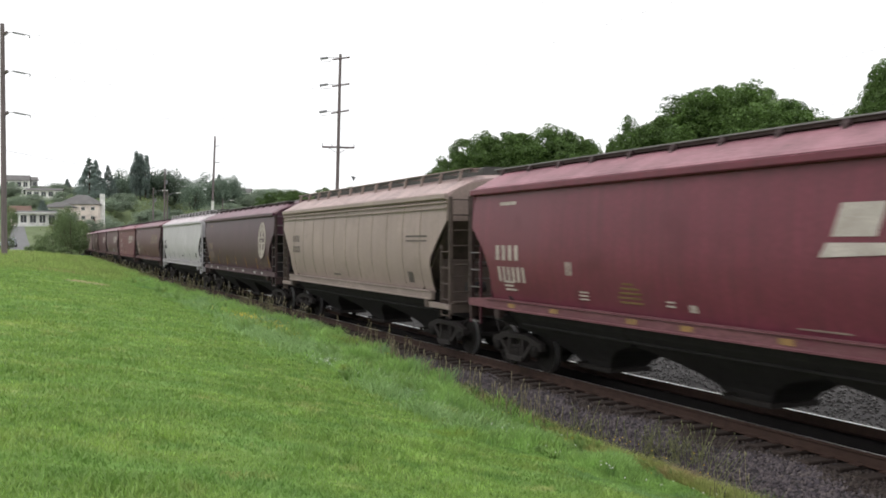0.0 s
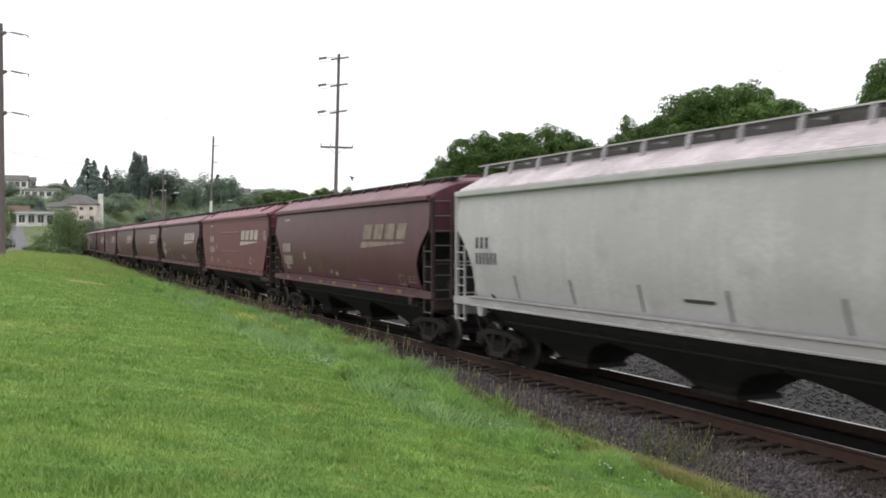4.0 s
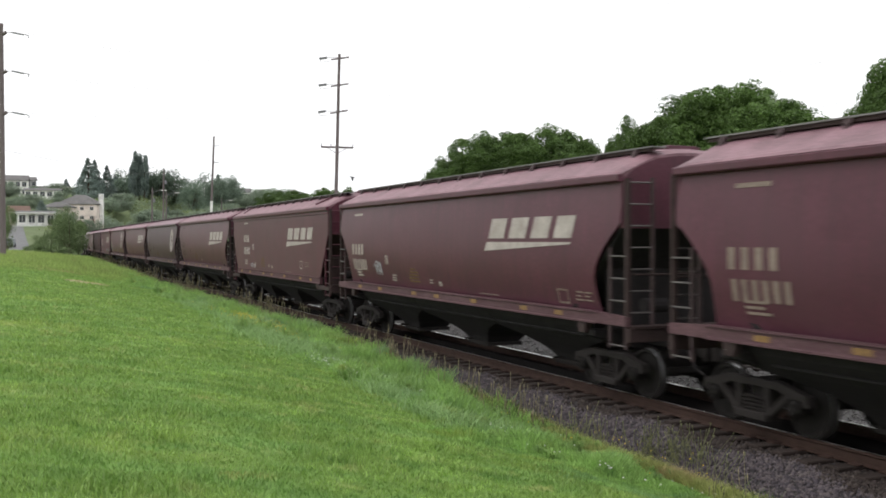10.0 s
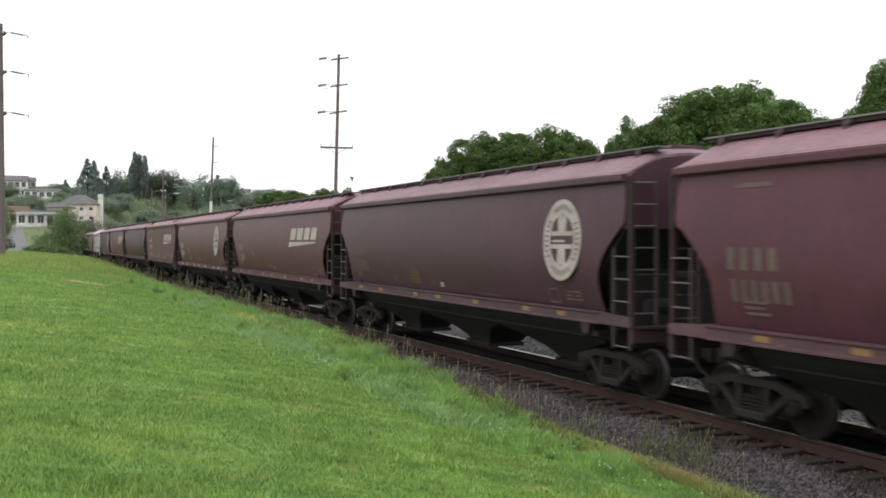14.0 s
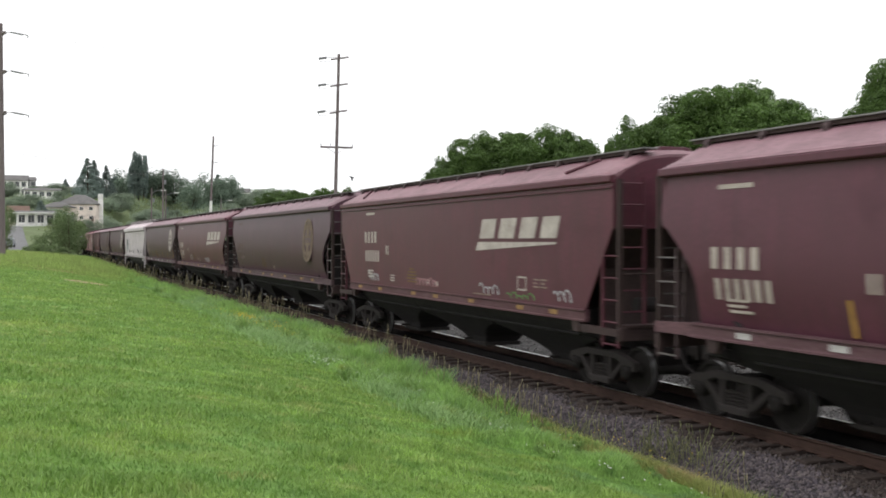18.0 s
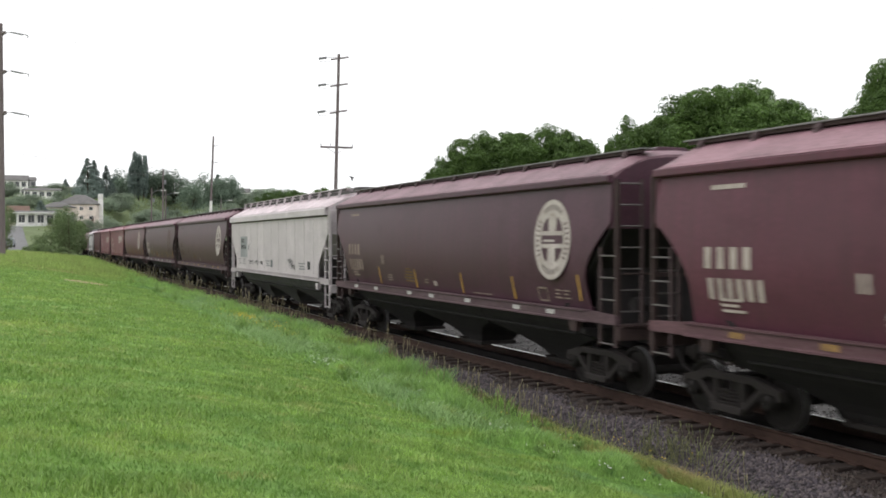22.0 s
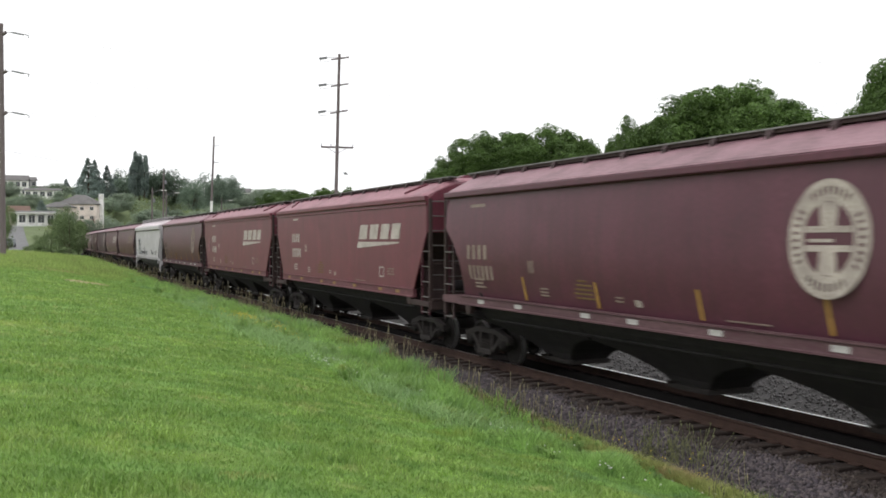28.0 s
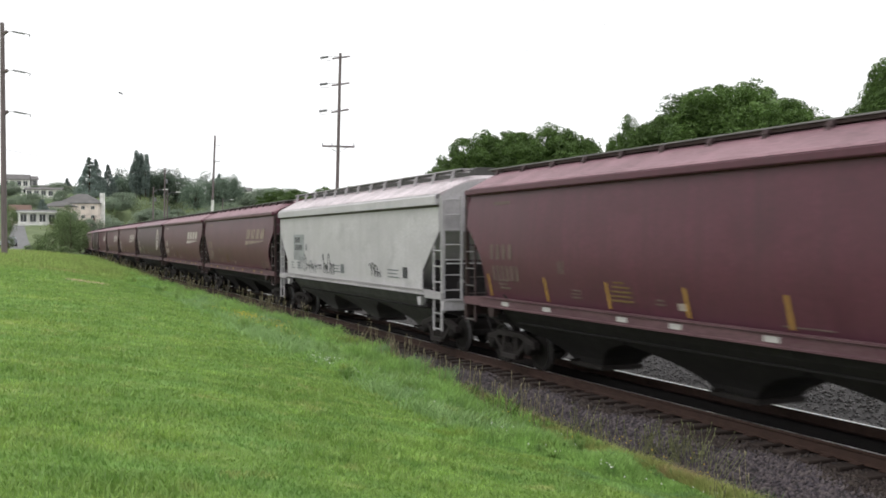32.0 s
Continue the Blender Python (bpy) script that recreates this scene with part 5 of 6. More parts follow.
tagged(new("road", mesh_of("road", g, M["asphalt"])), "narrow grey asphalt lane running downhill between houses", "road", kind="structure")


def parked_car(x, y, turn):
    c = tagged(new("parked_car"), "silver parked car seen end on beside the lane", "car")
    c.matrix_basis = pose(x, y, ground_z(x, y), 0, 0, turn)
    body = [(-2.1, 0.3), (-2.1, 0.75), (-1.6, 0.9), (-1.0, 1.42), (0.9, 1.45), (1.5, 0.95), (2.1, 0.85), (2.15, 0.3)]
    part("body", Geo().prism(body, "y", -0.85, 0.85), M["car_paint"], c, bevel=0.06)
    part("rear_window", Geo().prism([(-1.56, 0.96), (-1.10, 1.36), (-1.13, 1.40), (-1.62, 0.97)], "y", -0.7, 0.7), M["glass"], c)
    for sx in (-1.3, 1.3):
        for sy in (-0.8, 0.8):
            part("wheel", Geo().spin([(0.0, sy - 0.1), (0.32, sy - 0.1), (0.32, sy + 0.1), (0.0, sy + 0.1)], 14, "y", (sx, 0, 0.32)), M["rubber"], c)


parked_car(-1.52, 164.1, 80)

CONIFER, POPLAR, FAR, BUSH = "tall dark green conifer on the hillside", "slender tall dark poplar on the hillside", "rounded green tree on the hillside", "dense dark green bush at the end of the lawn"
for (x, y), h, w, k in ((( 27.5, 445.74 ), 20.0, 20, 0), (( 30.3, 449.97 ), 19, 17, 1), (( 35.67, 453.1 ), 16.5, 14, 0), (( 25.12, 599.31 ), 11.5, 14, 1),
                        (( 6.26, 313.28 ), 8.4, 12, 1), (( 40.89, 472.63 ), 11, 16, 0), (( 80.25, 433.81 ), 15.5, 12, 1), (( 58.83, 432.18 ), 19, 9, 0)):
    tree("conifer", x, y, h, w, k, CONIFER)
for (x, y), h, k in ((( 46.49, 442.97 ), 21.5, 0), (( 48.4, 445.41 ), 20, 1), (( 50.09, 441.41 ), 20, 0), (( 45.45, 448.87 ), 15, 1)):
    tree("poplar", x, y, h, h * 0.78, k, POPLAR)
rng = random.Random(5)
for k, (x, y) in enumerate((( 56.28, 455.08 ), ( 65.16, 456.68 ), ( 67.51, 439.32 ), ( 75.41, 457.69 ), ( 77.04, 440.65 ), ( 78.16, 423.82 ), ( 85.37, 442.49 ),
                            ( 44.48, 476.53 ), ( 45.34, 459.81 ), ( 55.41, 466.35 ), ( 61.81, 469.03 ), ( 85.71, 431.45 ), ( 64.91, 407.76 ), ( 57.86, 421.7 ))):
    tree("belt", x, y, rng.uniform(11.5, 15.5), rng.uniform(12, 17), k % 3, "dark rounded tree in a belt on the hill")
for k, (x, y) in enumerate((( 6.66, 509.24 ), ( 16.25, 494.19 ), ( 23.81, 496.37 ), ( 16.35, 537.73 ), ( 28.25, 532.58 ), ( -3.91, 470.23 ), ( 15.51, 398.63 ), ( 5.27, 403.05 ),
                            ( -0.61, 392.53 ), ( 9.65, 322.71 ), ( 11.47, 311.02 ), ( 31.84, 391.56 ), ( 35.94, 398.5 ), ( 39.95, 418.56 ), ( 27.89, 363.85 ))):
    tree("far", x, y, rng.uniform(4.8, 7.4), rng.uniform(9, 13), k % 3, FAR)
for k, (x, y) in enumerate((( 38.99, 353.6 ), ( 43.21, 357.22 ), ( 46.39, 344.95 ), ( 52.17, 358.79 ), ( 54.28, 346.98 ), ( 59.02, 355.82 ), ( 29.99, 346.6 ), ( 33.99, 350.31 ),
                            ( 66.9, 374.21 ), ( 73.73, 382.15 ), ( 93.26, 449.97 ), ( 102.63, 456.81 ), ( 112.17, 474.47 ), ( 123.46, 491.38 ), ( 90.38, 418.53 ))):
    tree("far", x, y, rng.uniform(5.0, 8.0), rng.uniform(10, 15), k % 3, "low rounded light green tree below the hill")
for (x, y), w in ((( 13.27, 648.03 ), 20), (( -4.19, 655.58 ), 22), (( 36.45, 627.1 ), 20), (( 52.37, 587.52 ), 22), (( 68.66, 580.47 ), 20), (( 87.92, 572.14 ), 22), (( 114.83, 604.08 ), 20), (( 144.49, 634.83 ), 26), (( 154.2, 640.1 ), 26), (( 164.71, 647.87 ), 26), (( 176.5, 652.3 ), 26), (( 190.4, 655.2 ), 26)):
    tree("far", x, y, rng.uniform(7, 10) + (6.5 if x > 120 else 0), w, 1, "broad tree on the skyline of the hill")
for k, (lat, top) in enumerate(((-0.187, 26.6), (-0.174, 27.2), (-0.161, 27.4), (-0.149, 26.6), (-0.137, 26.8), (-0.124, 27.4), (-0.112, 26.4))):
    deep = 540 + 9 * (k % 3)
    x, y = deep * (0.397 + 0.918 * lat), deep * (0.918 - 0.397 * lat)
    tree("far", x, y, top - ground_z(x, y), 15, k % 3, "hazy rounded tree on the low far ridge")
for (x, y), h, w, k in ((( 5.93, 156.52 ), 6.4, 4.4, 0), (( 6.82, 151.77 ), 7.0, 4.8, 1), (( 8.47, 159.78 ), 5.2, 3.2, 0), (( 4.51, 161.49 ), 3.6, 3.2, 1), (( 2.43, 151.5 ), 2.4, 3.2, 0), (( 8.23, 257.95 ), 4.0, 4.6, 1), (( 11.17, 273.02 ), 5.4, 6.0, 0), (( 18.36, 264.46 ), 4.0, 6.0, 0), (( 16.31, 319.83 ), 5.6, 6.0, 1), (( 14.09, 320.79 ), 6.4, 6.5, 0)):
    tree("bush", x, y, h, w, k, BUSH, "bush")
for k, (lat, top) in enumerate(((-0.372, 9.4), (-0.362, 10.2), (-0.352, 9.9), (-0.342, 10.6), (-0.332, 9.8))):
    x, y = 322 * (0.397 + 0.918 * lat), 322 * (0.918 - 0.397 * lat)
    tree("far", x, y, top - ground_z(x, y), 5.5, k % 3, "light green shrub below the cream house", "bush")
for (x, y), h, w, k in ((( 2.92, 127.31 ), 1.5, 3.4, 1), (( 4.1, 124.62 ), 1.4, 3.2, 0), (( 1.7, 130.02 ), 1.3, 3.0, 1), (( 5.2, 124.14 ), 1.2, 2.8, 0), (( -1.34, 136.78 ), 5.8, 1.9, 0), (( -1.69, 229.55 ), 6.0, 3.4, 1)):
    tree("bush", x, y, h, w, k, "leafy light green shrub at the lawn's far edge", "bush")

# undergrowth that covers the slope
nrng = np.random.default_rng(8)
cs, rs = [], []
while len(cs) < 5200:
    y = nrng.uniform(150, 640)
    x = nrng.uniform(-0.06 * y, 0.30 * y)
    if abs(x - bend(y) - TRACK_X) < 7 or (y < 270 and -16 < x < 9) or any(abs(x - hx_) < 9 and -16 < y - hy_ < 7 for hx_, hy_ in HOMES):
        continue
    cs.append((x, y, ground_z(x, y) + 0.2))
    rs.append(nrng.uniform(1.0, 3.0))
v, f = leaf_cloud(nrng, np.array(cs), np.array(rs), 0.75, 165000, 0.62, 1.1)
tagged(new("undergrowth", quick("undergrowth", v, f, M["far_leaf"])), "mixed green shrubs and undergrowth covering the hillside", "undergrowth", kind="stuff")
cs, rs = [], []
while len(cs) < 1300:
    y = nrng.uniform(240, 470)
    x = nrng.uniform(0.02 * y, 0.24 * y)
    if abs(x - bend(y) - TRACK_X) < 6 or any(abs(x - hx_) < 9 and -22 < y - hy_ < 7 for hx_, hy_ in HOMES):
        continue
    cs.append((x, y, ground_z(x, y) + 0.3))
    rs.append(nrng.uniform(1.0, 3.2))
v, f = leaf_cloud(nrng, np.array(cs), np.array(rs), 0.8, 52000, 0.62, 1.1)
tagged(new("light_shrubs", quick("light_shrubs", v, f, M["light_leaf"])), "light green shrubs and brambles on the lower slope", "undergrowth", kind="stuff")


# ---- lawn, verge and ballast in detail ----
gz = np.vectorize(ground_z)


def lawn_points(rng, count, near, far, left, right):
    """Points spread more thickly near the camera's end of the lawn."""
    y = near * (far / near) ** rng.uniform(0, 1, count)
    x = left(y) + (right(y) - left(y)) * rng.uniform(0, 1, count)
    return x, y


def blades(rng, x, y, z, height, width, lean):
    """One bent blade a point: two faces."""
    n = len(x)
    a = rng.uniform(0, 2 * np.pi, n)
    dx, dy = np.cos(a) * width / 2, np.sin(a) * width / 2
    b = rng.uniform(0, 2 * np.pi, n)
    l = lean * rng.uniform(0.2, 1.0, n) * height
    mx, my = np.cos(b) * l * 0.35, np.sin(b) * l * 0.35
    tx, ty = np.cos(b) * l, np.sin(b) * l
    hm, ht = height * 0.6, height
    v = np.stack([np.stack([x - dx, y - dy, z - 0.01], 1), np.stack([x + dx, y + dy, z - 0.01], 1),
                  np.stack([x + mx + dx * 0.7, y + my + dy * 0.7, z + hm], 1), np.stack([x + mx - dx * 0.7, y + my - dy * 0.7, z + hm], 1),
                  np.stack([x + tx, y + ty, z + ht], 1)], 1).reshape(-1, 3)
    k = np.arange(n)[:, None] * 5
    f = np.concatenate([k + np.array([[0, 1, 2]]), k + np.array([[0, 2, 3]]), k + np.array([[3, 2, 4]])], 0)
    return v, f


def height_grid():
    """Heights of the ground for many points at once."""
    hx, hy = np.arange(-40, 14, 0.2), np.arange(-2, 170, 0.5)
    table = np.array([[ground_z(a, b) for a in hx] for b in hy])

    def at(x, y):
        i = np.clip((x - hx[0]) / 0.2, 0, len(hx) - 1.001)
        j = np.clip((y - hy[0]) / 0.5, 0, len(hy) - 1.001)
        i0, j0 = i.astype(int), j.astype(int)
        a, b = i - i0, j - j0
        return (table[j0, i0] * (1 - a) + table[j0, i0 + 1] * a) * (1 - b) + (table[j0 + 1, i0] * (1 - a) + table[j0 + 1, i0 + 1] * a) * b
    return at


z_at = height_grid()
lr = np.random.default_rng(2)


def verge(y):
    """The ragged line where mown lawn gives way to tall grass."""
    return 5.7 + 0.35 * np.sin(y * 0.9) + 0.25 * np.sin(y * 2.3 + 1) + 0.2 * np.sin(y * 0.31)


x, y = lawn_points(lr, 290000, 3.5, 95, lambda y: -0.25 * y - 2.0, lambda y: verge(y) + 0.4)
bald = (((x - 2.85) / 1.1) ** 2 + ((y - 47.5) / 1.9) ** 2 < lr.uniform(0.5, 1.3, len(x))) & (lr.uniform(0, 1, len(x)) < 0.8)
x, y = x[~bald], y[~bald]
clump = 0.5 + 0.5 * np.sin(x * 2.1 + 1.7 * np.sin(y * 1.3)) * np.sin(y * 2.7 + np.sin(x * 1.9))
hgt = (0.016 + 0.045 * clump ** 2 + 0.022 * lr.uniform(0, 1, len(x))) * (1 + y * 0.006)
v, f = blades(lr, x, y, z_at(x, y), hgt, 0.010 + 0.0006 * y, 1.2)
tagged(new("lawn_grass", quick("lawn_grass", v, f, M["grass"])), "short uneven mown grass blades of the lawn", "grass", kind="stuff")

x, y = lawn_points(lr, 150000, 5.0, 130, verge, lambda y: np.interp(y, [9, 15, 20], [7.75, 8.0, 8.25]) + 0.22 * np.sin(y * 1.7))
tuft = np.clip(0.5 + 0.9 * np.sin(x * 2.7 + 2 * np.sin(y * 0.8)) * np.sin(y * 2.3 + 1.3 * np.sin(x * 2.0)), 0.05, 1.2)
v, f = blades(lr, x, y, z_at(x, y), (0.05 + 0.34 * tuft) * np.clip((x - verge(y)) / 1.3 + 0.15, 0.15, 1) * np.clip((y - 2) / 16, 0.35, 1) * lr.uniform(0.5, 1.1, len(x)), 0.012 + 0.0004 * y, 0.9)
tagged(new("tall_grass", quick("tall_grass", v, f, M["tall_grass"])), "lush unmown grass along the edge of the railway bed", "grass", kind="stuff")


x, y = lawn_points(lr, 44000, 56, 124, lambda y: -9.0 + 0.0 * y, lambda y: 8.2 + 0.0 * y)
v, f = blades(lr, x, y, z_at(x, y), lr.uniform(0.15, 0.62, len(x)) * np.clip((y - 57) / 14, 0.08, 1), 0.05, 0.8)
tagged(new("meadow_grass", quick("meadow_grass", v, f, M["meadow"])), "tall yellowing meadow grass beyond the mown lawn", "grass", kind="stuff")


# dry short grass where the lawn runs out near the camera
x, y = lawn_points(lr, 26000, 6.0, 19, lambda y: 7.75 + 0.2 * np.sin(y * 1.3) + 0.02 * y, lambda y: 8.68 + 0.15 * np.sin(y * 2.1))
v, f = blades(lr, x, y, z_at(x, y), lr.uniform(0.05, 0.19, len(x)), 0.011, 1.3)
tagged(new("dry_grass", quick("dry_grass", v, f, M["dry"])), "short dry yellowing grass where the lawn runs out", "grass", kind="stuff")

# pale flattened clumps in the verge
x, y, hh = [], [], []
for cx, cy, sx, sy, n in ((6.1, 24.0, 0.55, 1.8, 3800), (6.5, 20.5, 0.5, 1.2, 2200), (6.8, 14.6, 0.4, 1.0, 1500), (6.3, 30.0, 0.4, 1.5, 1600), (6.6, 41.0, 0.45, 2.6, 1500), (7.1, 17.5, 0.3, 1.0, 1300)):
    x.append(lr.normal(cx, sx, n))
    y.append(lr.normal(cy, sy, n))
for k in range(22):
    cy = 13.5 + 33 * lr.uniform(0, 1) ** 1.3
    x.append(lr.normal(lr.uniform(5.7, 7.3), 0.16 + 0.004 * cy, 420))
    y.append(lr.normal(cy, 0.22 + 0.012 * cy, 420))
x, y = np.concatenate(x), np.concatenate(y)
v, f = blades(lr, x, y, z_at(x, y), lr.uniform(0.08, 0.27, len(x)), 0.016, 1.8)
tagged(new("matted_grass", quick("matted_grass", v, f, M["matted"])), "pale flattened clumps of long grass in the verge", "grass", kind="stuff")


def tussock_blades(rng, cx, cy, size, each):
    """Long blades that spring from each centre and fall outwards."""
    n = len(cx) * each
    a = rng.uniform(0, 2 * np.pi, n)
    out = rng.uniform(0.1, 1.0, n)
    sz = np.repeat(size, each) * rng.uniform(0.7, 1.15, n)
    bx, by = np.repeat(cx, each) + np.cos(a) * sz * 0.25 * out, np.repeat(cy, each) + np.sin(a) * sz * 0.25 * out
    z = z_at(bx, by) - 0.01
    wx, wy = -np.sin(a) * 0.008, np.cos(a) * 0.008
    grow = ((0.0, 0.0, 1.0), (0.28, 0.62, 0.9), (0.75, 0.80, 0.55), (1.15, 0.62, 0.08))
    vs = []
    for along_, up, w in grow:
        px, py = bx + np.cos(a) * sz * along_ * out, by + np.sin(a) * sz * along_ * out
        pz = z + sz * up * (1.25 - 0.5 * out)
        vs += [np.stack([px - wx * w, py - wy * w, pz], 1), np.stack([px + wx * w, py + wy * w, pz], 1)]
    v = np.stack(vs, 1).reshape(-1, 3)
    k = np.arange(n)[:, None] * 8
    return v, np.concatenate([k + np.array([[i, i + 1, i + 3, i + 2]]) for i in (0, 2, 4)], 0)


cy = 11.0 * (60 / 11.0) ** lr.uniform(0, 1, 620)
cx = verge(cy) + 0.1 + (8.2 - verge(cy)) * lr.uniform(0, 1, 620) ** 0.6
v, f = tussock_blades(lr, cx, cy, lr.uniform(0.12, 0.38, 620) * np.clip((cy - 2) / 20, 0.45, 1.2), 64)
tagged(new("grass_tussocks", quick("grass_tussocks", v, f, M["tussock"])), "lush drooping tussocks of long grass in the verge", "grass", kind="stuff")


def stalks(rng, x, y, z, height, head, sprawl=0.3):
    """Thin three-sided stalks with a seed head."""
    n = len(x)
    a = rng.uniform(0, 6.28, n)
    l = rng.uniform(0.02, sprawl, n) * height
    tx, ty = x + np.cos(a) * l, y + np.sin(a) * l
    r = 0.003 + 0.00014 * y
    vs = []
    for k in range(3):
        c, s = math.cos(2.094 * k), math.sin(2.094 * k)
        vs.append(np.stack([x + c * r, y + s * r, z - 0.02], 1))
        vs.append(np.stack([tx + c * r, ty + s * r, z + height], 1))
    for k in range(3):
        c, s = math.cos(2.094 * k), math.sin(2.094 * k)
        vs.append(np.stack([tx + c * r * 2.4, ty + s * r * 2.4, z + height + head * 0.4], 1))
    vs.append(np.stack([tx, ty, z + height + head], 1))
    v = np.stack(vs, 1).reshape(-1, 3)
    k = np.arange(n)[:, None] * 10
    tri = [(0, 2, 3), (0, 3, 1), (2, 4, 5), (2, 5, 3), (4, 0, 1), (4, 1, 5), (1, 3, 7), (1, 7, 6), (3, 5, 8), (3, 8, 7), (5, 1, 6), (5, 6, 8), (6, 7, 9), (7, 8, 9), (8, 6, 9)]
    return v, np.concatenate([k + np.array([t]) for t in tri], 0)


x, y = lawn_points(lr, 2600, 9.0, 120, lambda y: 7.7 + 0.0 * y, lambda y: 8.75 + 0.25 * np.sin(y * 0.7))
keep = (np.sin(y * 0.9) + np.sin(y * 0.37 + 1) + lr.uniform(-1.2, 1.2, len(y)) > 0.1) & (lr.uniform(0, 1, len(y)) < np.clip((y - 6) / 18, 0.25, 1))
x, y = x[keep], y[keep]
v, f = stalks(lr, x, y, np.maximum(z_at(x, y), -0.62), (0.14 + 0.52 * lr.uniform(0, 1, len(x)) ** 1.8) * np.clip(0.75 + y / 60, 0.8, 1.6), lr.uniform(0.05, 0.13, len(x)), 0.6)
tagged(new("dry_weeds", quick("dry_weeds", v, f, M["straw"])), "dry brown seeding weeds along the ballast edge", "weeds", kind="stuff")
x, y = lawn_points(lr, 5200, 9.0, 100, lambda y: 7.9 + 0.0 * y, lambda y: 8.7 + 0.2 * np.sin(y * 0.7))
keep = np.sin(y * 0.9) + np.sin(y * 0.37 + 1) + lr.uniform(-1.2, 1.2, len(y)) > 0.4
x, y = x[keep], y[keep]
v, f = blades(lr, x, y, np.maximum(z_at(x, y), -0.62), lr.uniform(0.08, 0.34, len(x)), 0.016, 1.0)
tagged(new("green_weeds", quick("green_weeds", v, f, M["weed_leaf"])), "green leafy weeds growing out of the ballast edge", "weeds", kind="stuff")


# a few weeds that have taken root in the stones
x = np.concatenate([lr.normal(cx, 0.10, 26) for cx in (8.62, 8.75, 8.9, 9.05, 9.2, 8.8, 8.95)])
y = np.concatenate([lr.normal(cy, 0.22, 26) for cy in (13.4, 12.6, 12.0, 12.4, 11.8, 14.6, 11.2)])
bed = np.interp(x - TRACK_X, [-3.35, -1.75, -1.40], [-0.62, -0.27, -0.235])
v, f = stalks(lr, x, y, bed, lr.uniform(0.14, 0.52, len(x)), lr.uniform(0.02, 0.05, len(x)), 1.0)
tagged(new("sprawling_weeds", quick("sprawling_weeds", v, f, M["weed_stem"])), "sprawling pale green weeds rooted in the ballast", "weeds", kind="stuff")


def blooms(name, x, y, h, size, material, label):
    n = len(x)
    z = np.maximum(z_at(x, y), np.interp(x - TRACK_X, [-3.35, -1.75, -1.40], [-0.62, -0.27, -0.235])) + h
    vs = []
    for k in range(5):
        a = 1.2566 * k
        vs.append(np.stack([x + math.cos(a) * size, y + math.sin(a) * size, z + 0.3 * size * math.sin(2 * a)], 1))
    vs.append(np.stack([x, y, z + size * 0.9], 1))
    v = np.stack(vs, 1).reshape(-1, 3)
    k = np.arange(n)[:, None] * 6
    f = np.concatenate([k + np.array([[i, (i + 1) % 5, 5]]) for i in range(5)], 0)
    tagged(new(name, quick(name, v, f, material)), label, "flowers", kind="stuff")


x = np.concatenate([lr.normal(6.6, 0.35, 650), lr.uniform(7.6, 8.7, 90), lr.uniform(8.4, 9.0, 26)])
y = np.concatenate([lr.normal(29.5, 2.6, 650), lr.uniform(9, 60, 90), lr.uniform(10.8, 14, 26)])
blooms("yellow_flowers", x, y, lr.uniform(0.08, 0.26, len(x)), 0.013 + 0.0002 * y, M["petal_yellow"], "small yellow wildflowers in the verge")
x = np.concatenate([lr.normal(6.0, 0.25, 90), lr.uniform(6.2, 8.2, 160)])
y = np.concatenate([lr.normal(19.2, 0.6, 90), lr.uniform(8, 40, 160)])
blooms("white_flowers", x, y, lr.uniform(0.08, 0.2, len(x)), 0.014, M["petal_white"], "small white clover heads in the verge")

# bare dry patch on the lawn
g = Geo()
px_, py_ = 2.85, 47.5
n = 22
outer = [(px_ + math.cos(6.2832 * i / n) * (1.0 + 0.2 * math.sin(3 * i)), py_ + math.sin(6.2832 * i / n) * (1.7 + 0.4 * math.sin(2 * i + 1))) for i in range(n)]
g.add([(px_, py_, ground_z(px_, py_) + 0.03)] + [(a, b, ground_z(a, b) + 0.012) for a, b in outer], [(0, 1 + i, 1 + (i + 1) % n) for i in range(n)])
tagged(new("bare_patch", mesh_of("bare_patch", g, M["soil"])), "worn dry patch of soil in the lawn", "ground", kind="structure")


def stones(rng, x, y, z, size):
    """Angular stones: squashed, skewed octahedra."""
    n = len(x)
    base = np.array([(1, 0, 0), (-1, 0, 0), (0, 1, 0), (0, -1, 0), (0, 0, 1), (0, 0, -1)], float)
    p = base[None] * (size[:, None] * rng.uniform(0.6, 1.25, (n, 6)))[:, :, None]
    p += rng.normal(size=(n, 6, 3)) * size[:, None, None] * 0.28
    a = rng.uniform(0, 6.28, n)
    c, s = np.cos(a), np.sin(a)
    q = np.stack([p[:, :, 0] * c[:, None] - p[:, :, 1] * s[:, None], p[:, :, 0] * s[:, None] + p[:, :, 1] * c[:, None], p[:, :, 2] * 0.8], 2)
    v = (q + np.stack([x, y, z], 1)[:, None, :]).reshape(-1, 3)
    k = np.arange(n)[:, None] * 6
    tri = [(0, 2, 4), (2, 1, 4), (1, 3, 4), (3, 0, 4), (2, 0, 5), (1, 2, 5), (3, 1, 5), (0, 3, 5)]
    return v, np.concatenate([k + np.array([t]) for t in tri], 0)


x, y = lawn_points(lr, 52000, 5.5, 75, lambda y: 8.0 + 0.0 * y, lambda y: 10.6 + 0.0 * y)
u = x - TRACK_X
bz = np.interp(u, [-3.35, -1.75, -1.40, -0.8], [-0.62, -0.27, -0.235, -0.235])
thin = (u < -1.28) | (lr.uniform(0, 1, len(u)) < 0.45)
x, y, u, bz = x[thin], y[thin], u[thin], bz[thin]
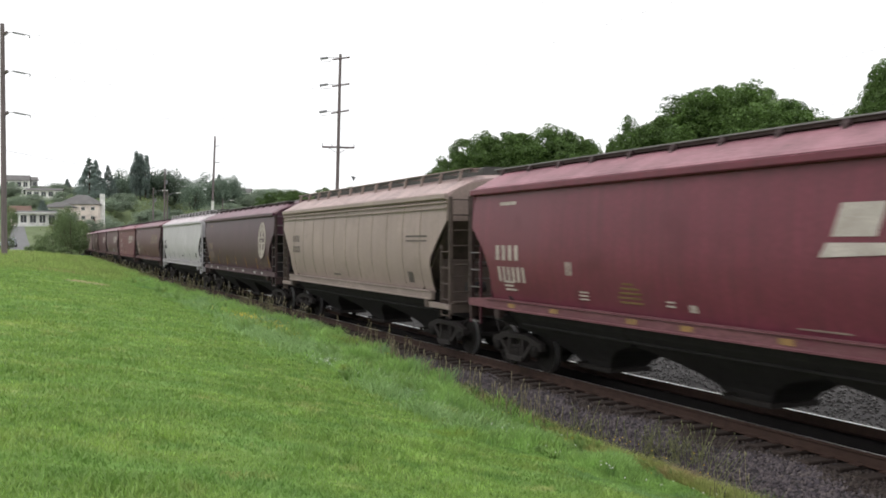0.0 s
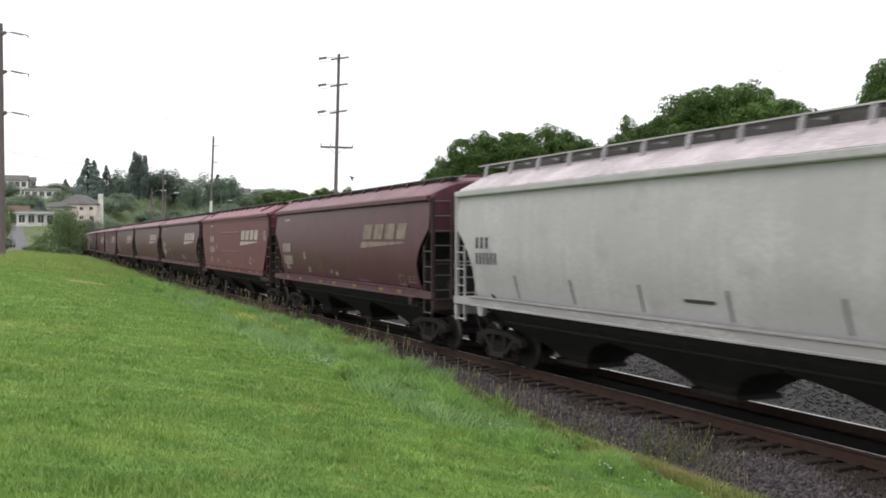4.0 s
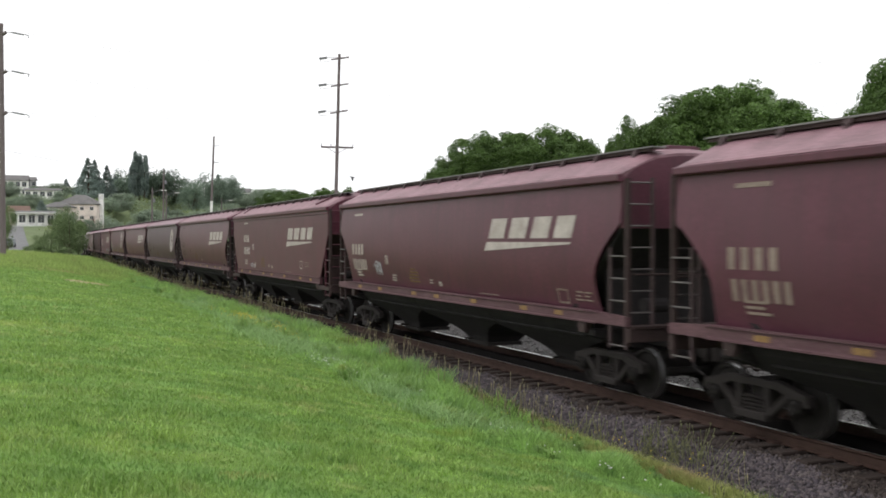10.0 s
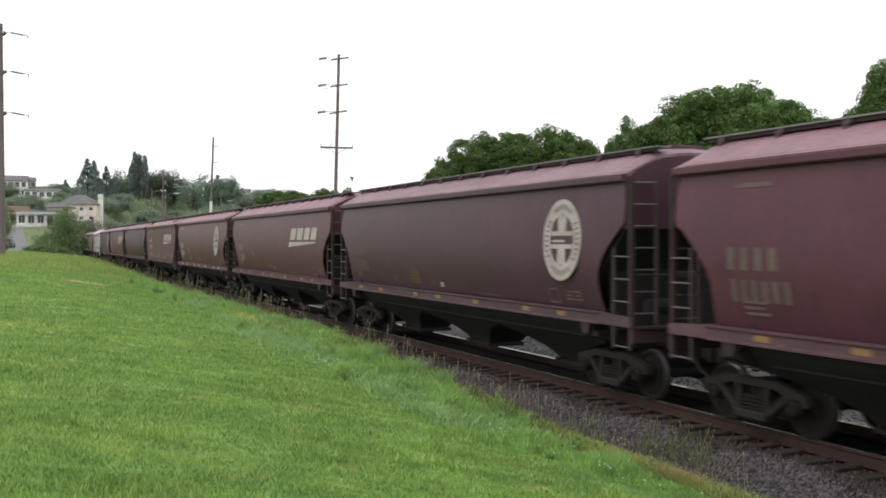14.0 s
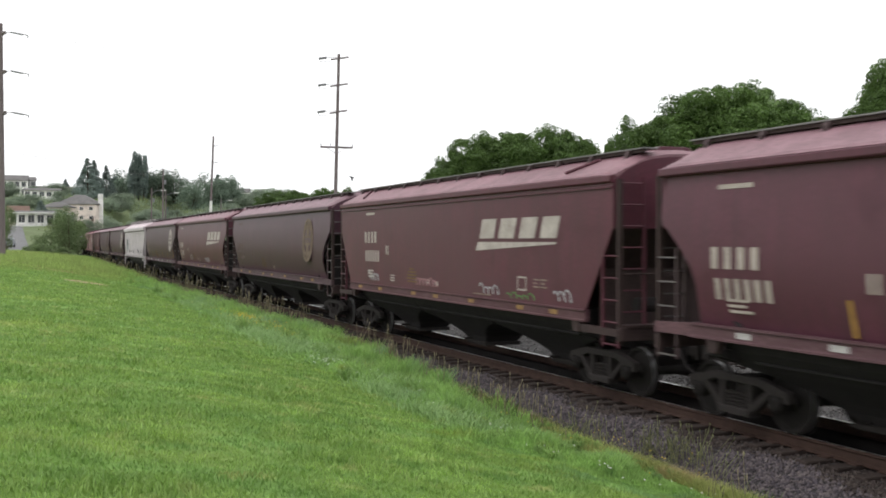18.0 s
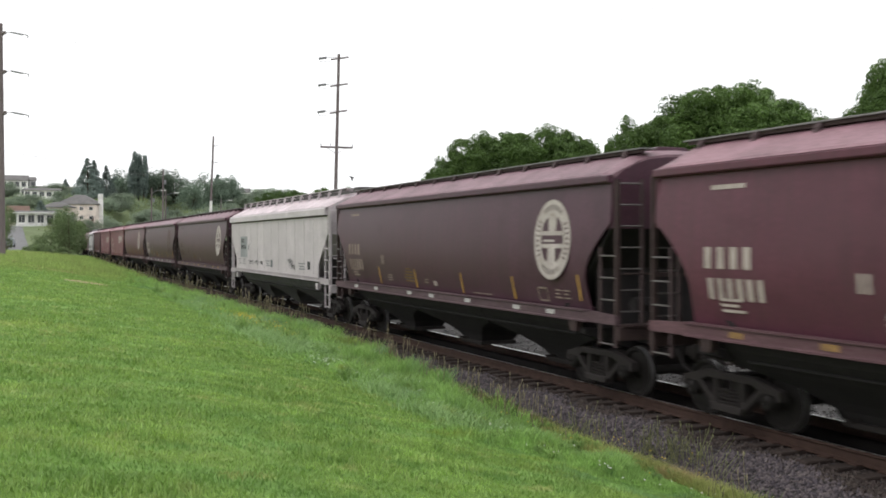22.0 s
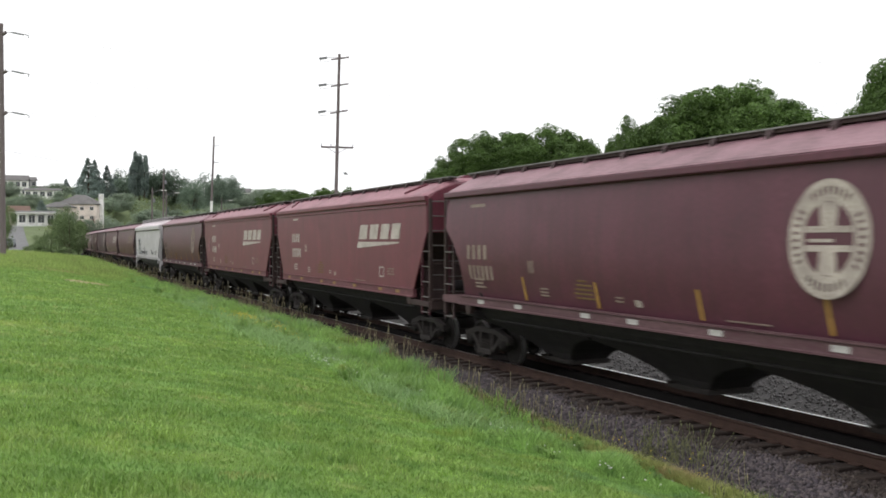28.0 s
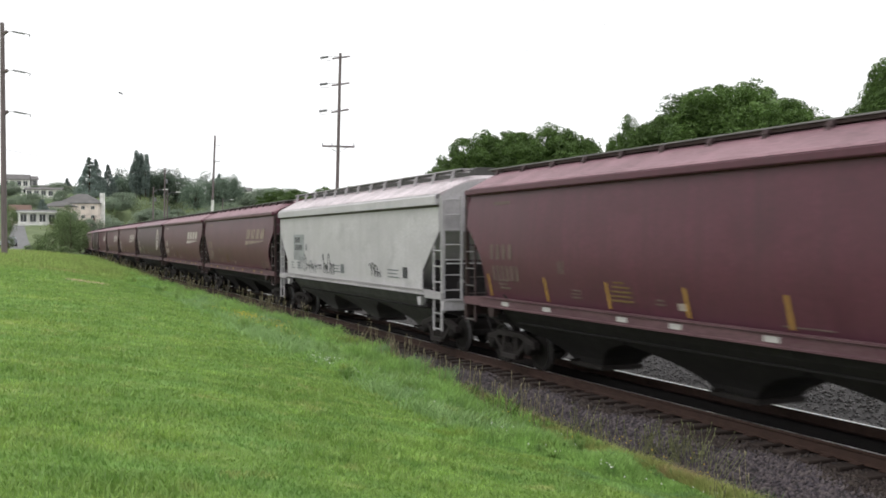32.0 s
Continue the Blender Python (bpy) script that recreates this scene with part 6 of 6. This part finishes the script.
v, f = stones(lr, x, y, bz + 0.004, 0.016 + 0.030 * lr.uniform(0, 1, len(x)) ** 1.5 + 0.0002 * y)
by_rail = u > -1.55 + 0.22 * np.sin(y * 1.9) + lr.uniform(-0.15, 0.15, len(u))
near_rail = np.repeat(by_rail, 6)
ids = np.nonzero(by_rail)[0][:, None] * 6
tri = np.array([(0, 2, 4), (2, 1, 4), (1, 3, 4), (3, 0, 4), (2, 0, 5), (1, 2, 5), (3, 1, 5), (0, 3, 5)])
renum = np.cumsum(near_rail) - 1
tagged(new("rusty_stones", quick("rusty_stones", v[near_rail], np.concatenate([renum[ids + t] for t in tri], 0), M["rusty_stone"])), "rust-stained dark stones along the tie ends", "ballast", kind="stuff")
ids = np.nonzero(~by_rail)[0][:, None] * 6
renum = np.cumsum(~near_rail) - 1
v, f = v[~near_rail], np.concatenate([renum[ids + t] for t in tri], 0)
tagged(new("ballast_stones", quick("ballast_stones", v, f, M["stone"])), "loose dark grey angular ballast stones", "ballast", kind="stuff")
x, y = lawn_points(lr, 22000, 8, 60, lambda y: 13.35 + 0.0 * y, lambda y: 17.6 + 0.0 * y)
u = x - TRACK_X
bz = np.interp(u, [1.9, 2.3, 3.2, 6.4], [-0.30, -0.36, 0.02, 0.05])
v, f = stones(lr, x, y, bz + 0.01, 0.026 + 0.022 * lr.uniform(0, 1, len(x)))
tagged(new("pale_stones", quick("pale_stones", v, f, M["pale_stone"])), "loose pale grey stones of the second track bed", "ballast", kind="stuff")

# ties: single ones where the camera stands nearest, the rest in one mesh
def tie_mesh(seed):
    rng = random.Random(seed)
    a, b = 1.30 + rng.uniform(-0.05, 0.06), 1.30 + rng.uniform(-0.05, 0.06)
    return mesh_of("tie", Geo().box(-a, b, -0.115, 0.115, -0.36, -0.172), M["tie"], bevel=0.015)


ties = tagged(new("railway_ties"), "dark weathered timber ties under the rails", "railway ties", kind="structure")
kinds = [tie_mesh(k) for k in range(5)]
plates = mesh_of("tie_plate", Geo().box(-0.19, 0.19, -0.09, 0.09, -0.178, -0.166), M["rail"])
tr = random.Random(4)
rest = Geo()
for k in range(1900):
    y = -380 + k * 0.53
    if 5 < y < 62:
        part("tie", kinds[k % 5], None, ties, m=pose(TRACK_X, y + tr.uniform(-0.03, 0.03), tr.uniform(-0.012, 0.006), 0, 0, tr.uniform(-1.2, 1.2)))
        part("tie_plate", plates, None, ties, m=pose(TRACK_X - 0.755, y, 0.002))
    elif y < 300:
        c = TRACK_X + bend(y)
        rest.box(c - 1.3, c + 1.3, y - 0.115, y + 0.115, -0.36, -0.172)
tagged(new("distant_ties", mesh_of("distant_ties", rest, M["tie"])), "dark timber ties further along the line", "railway ties", kind="stuff")
rest = Geo()
for k in range(420):
    y = -60 + k * 0.55
    c = TRACK_X + 4.75 + bend(y)
    rest.box(c - 1.3, c + 1.3, y - 0.12, y + 0.12, -0.1, 0.085)
tagged(new("second_track_ties", mesh_of("second_track_ties", rest, M["tie"])), "dark timber ties of the second track", "railway ties", kind="stuff")


# ---- motion ----
def car_pose(y):
    """A car whose middle is at y along the track, lying on the chord between its trucks."""
    a, b = on_track(y - TRUCK_AT), on_track(y + TRUCK_AT)
    d = b - a
    mid = (a + b) / 2
    return pose(mid.x, mid.y, 0, 0, 0, math.degrees(math.atan2(d.y, d.x)))


def motions():
    for car, when, kind, logo, edging in train:
        rows = []
        for k in range(33):
            t = 1.0 * k
            y = SPEED * (when - t) - 4.24 - HALF
            rows.append((t, car_pose(y)))
        walk(car, rows)
    walk(bird, [(t, pose(*p, 0, -12 if t > 27.8 else 0, 156.6)) for t, p in BIRD_PATH])
    beats = [(0.0, 78), (27.6, 78), (27.75, -30)]
    beats += [(27.85 + 0.12 * k, 38 if k % 2 == 0 else -30) for k in range(34)] + [(32.0, 10)]
    for wing, s in zip(wings, (-1, 1)):
        walk(wing, [(t, pose(-0.02, s * 0.06, 0.08, -s * a, 0, 0)) for t, a in beats])
    # every wheelset rolls alike: one set of keys serves them all
    first = bpy.data.objects[wheelsets[0].name]
    step = radians(72)
    seconds = step * WHEEL_R / SPEED
    count = int(32.0 / seconds) + 1
    walk(first, [(k * seconds, Matrix.Rotation(-k * step, 4, "Y")) for k in range(count + 1)])
    for ob in scene.objects:
        if ob.name.split(".")[0] == "wheelset" and ob != first:
            ob.rotation_mode = "QUATERNION"
            ob.animation_data_create()
            ob.animation_data.action = first.animation_data.action
            ob.animation_data.action_slot = first.animation_data.action_slot


motions()
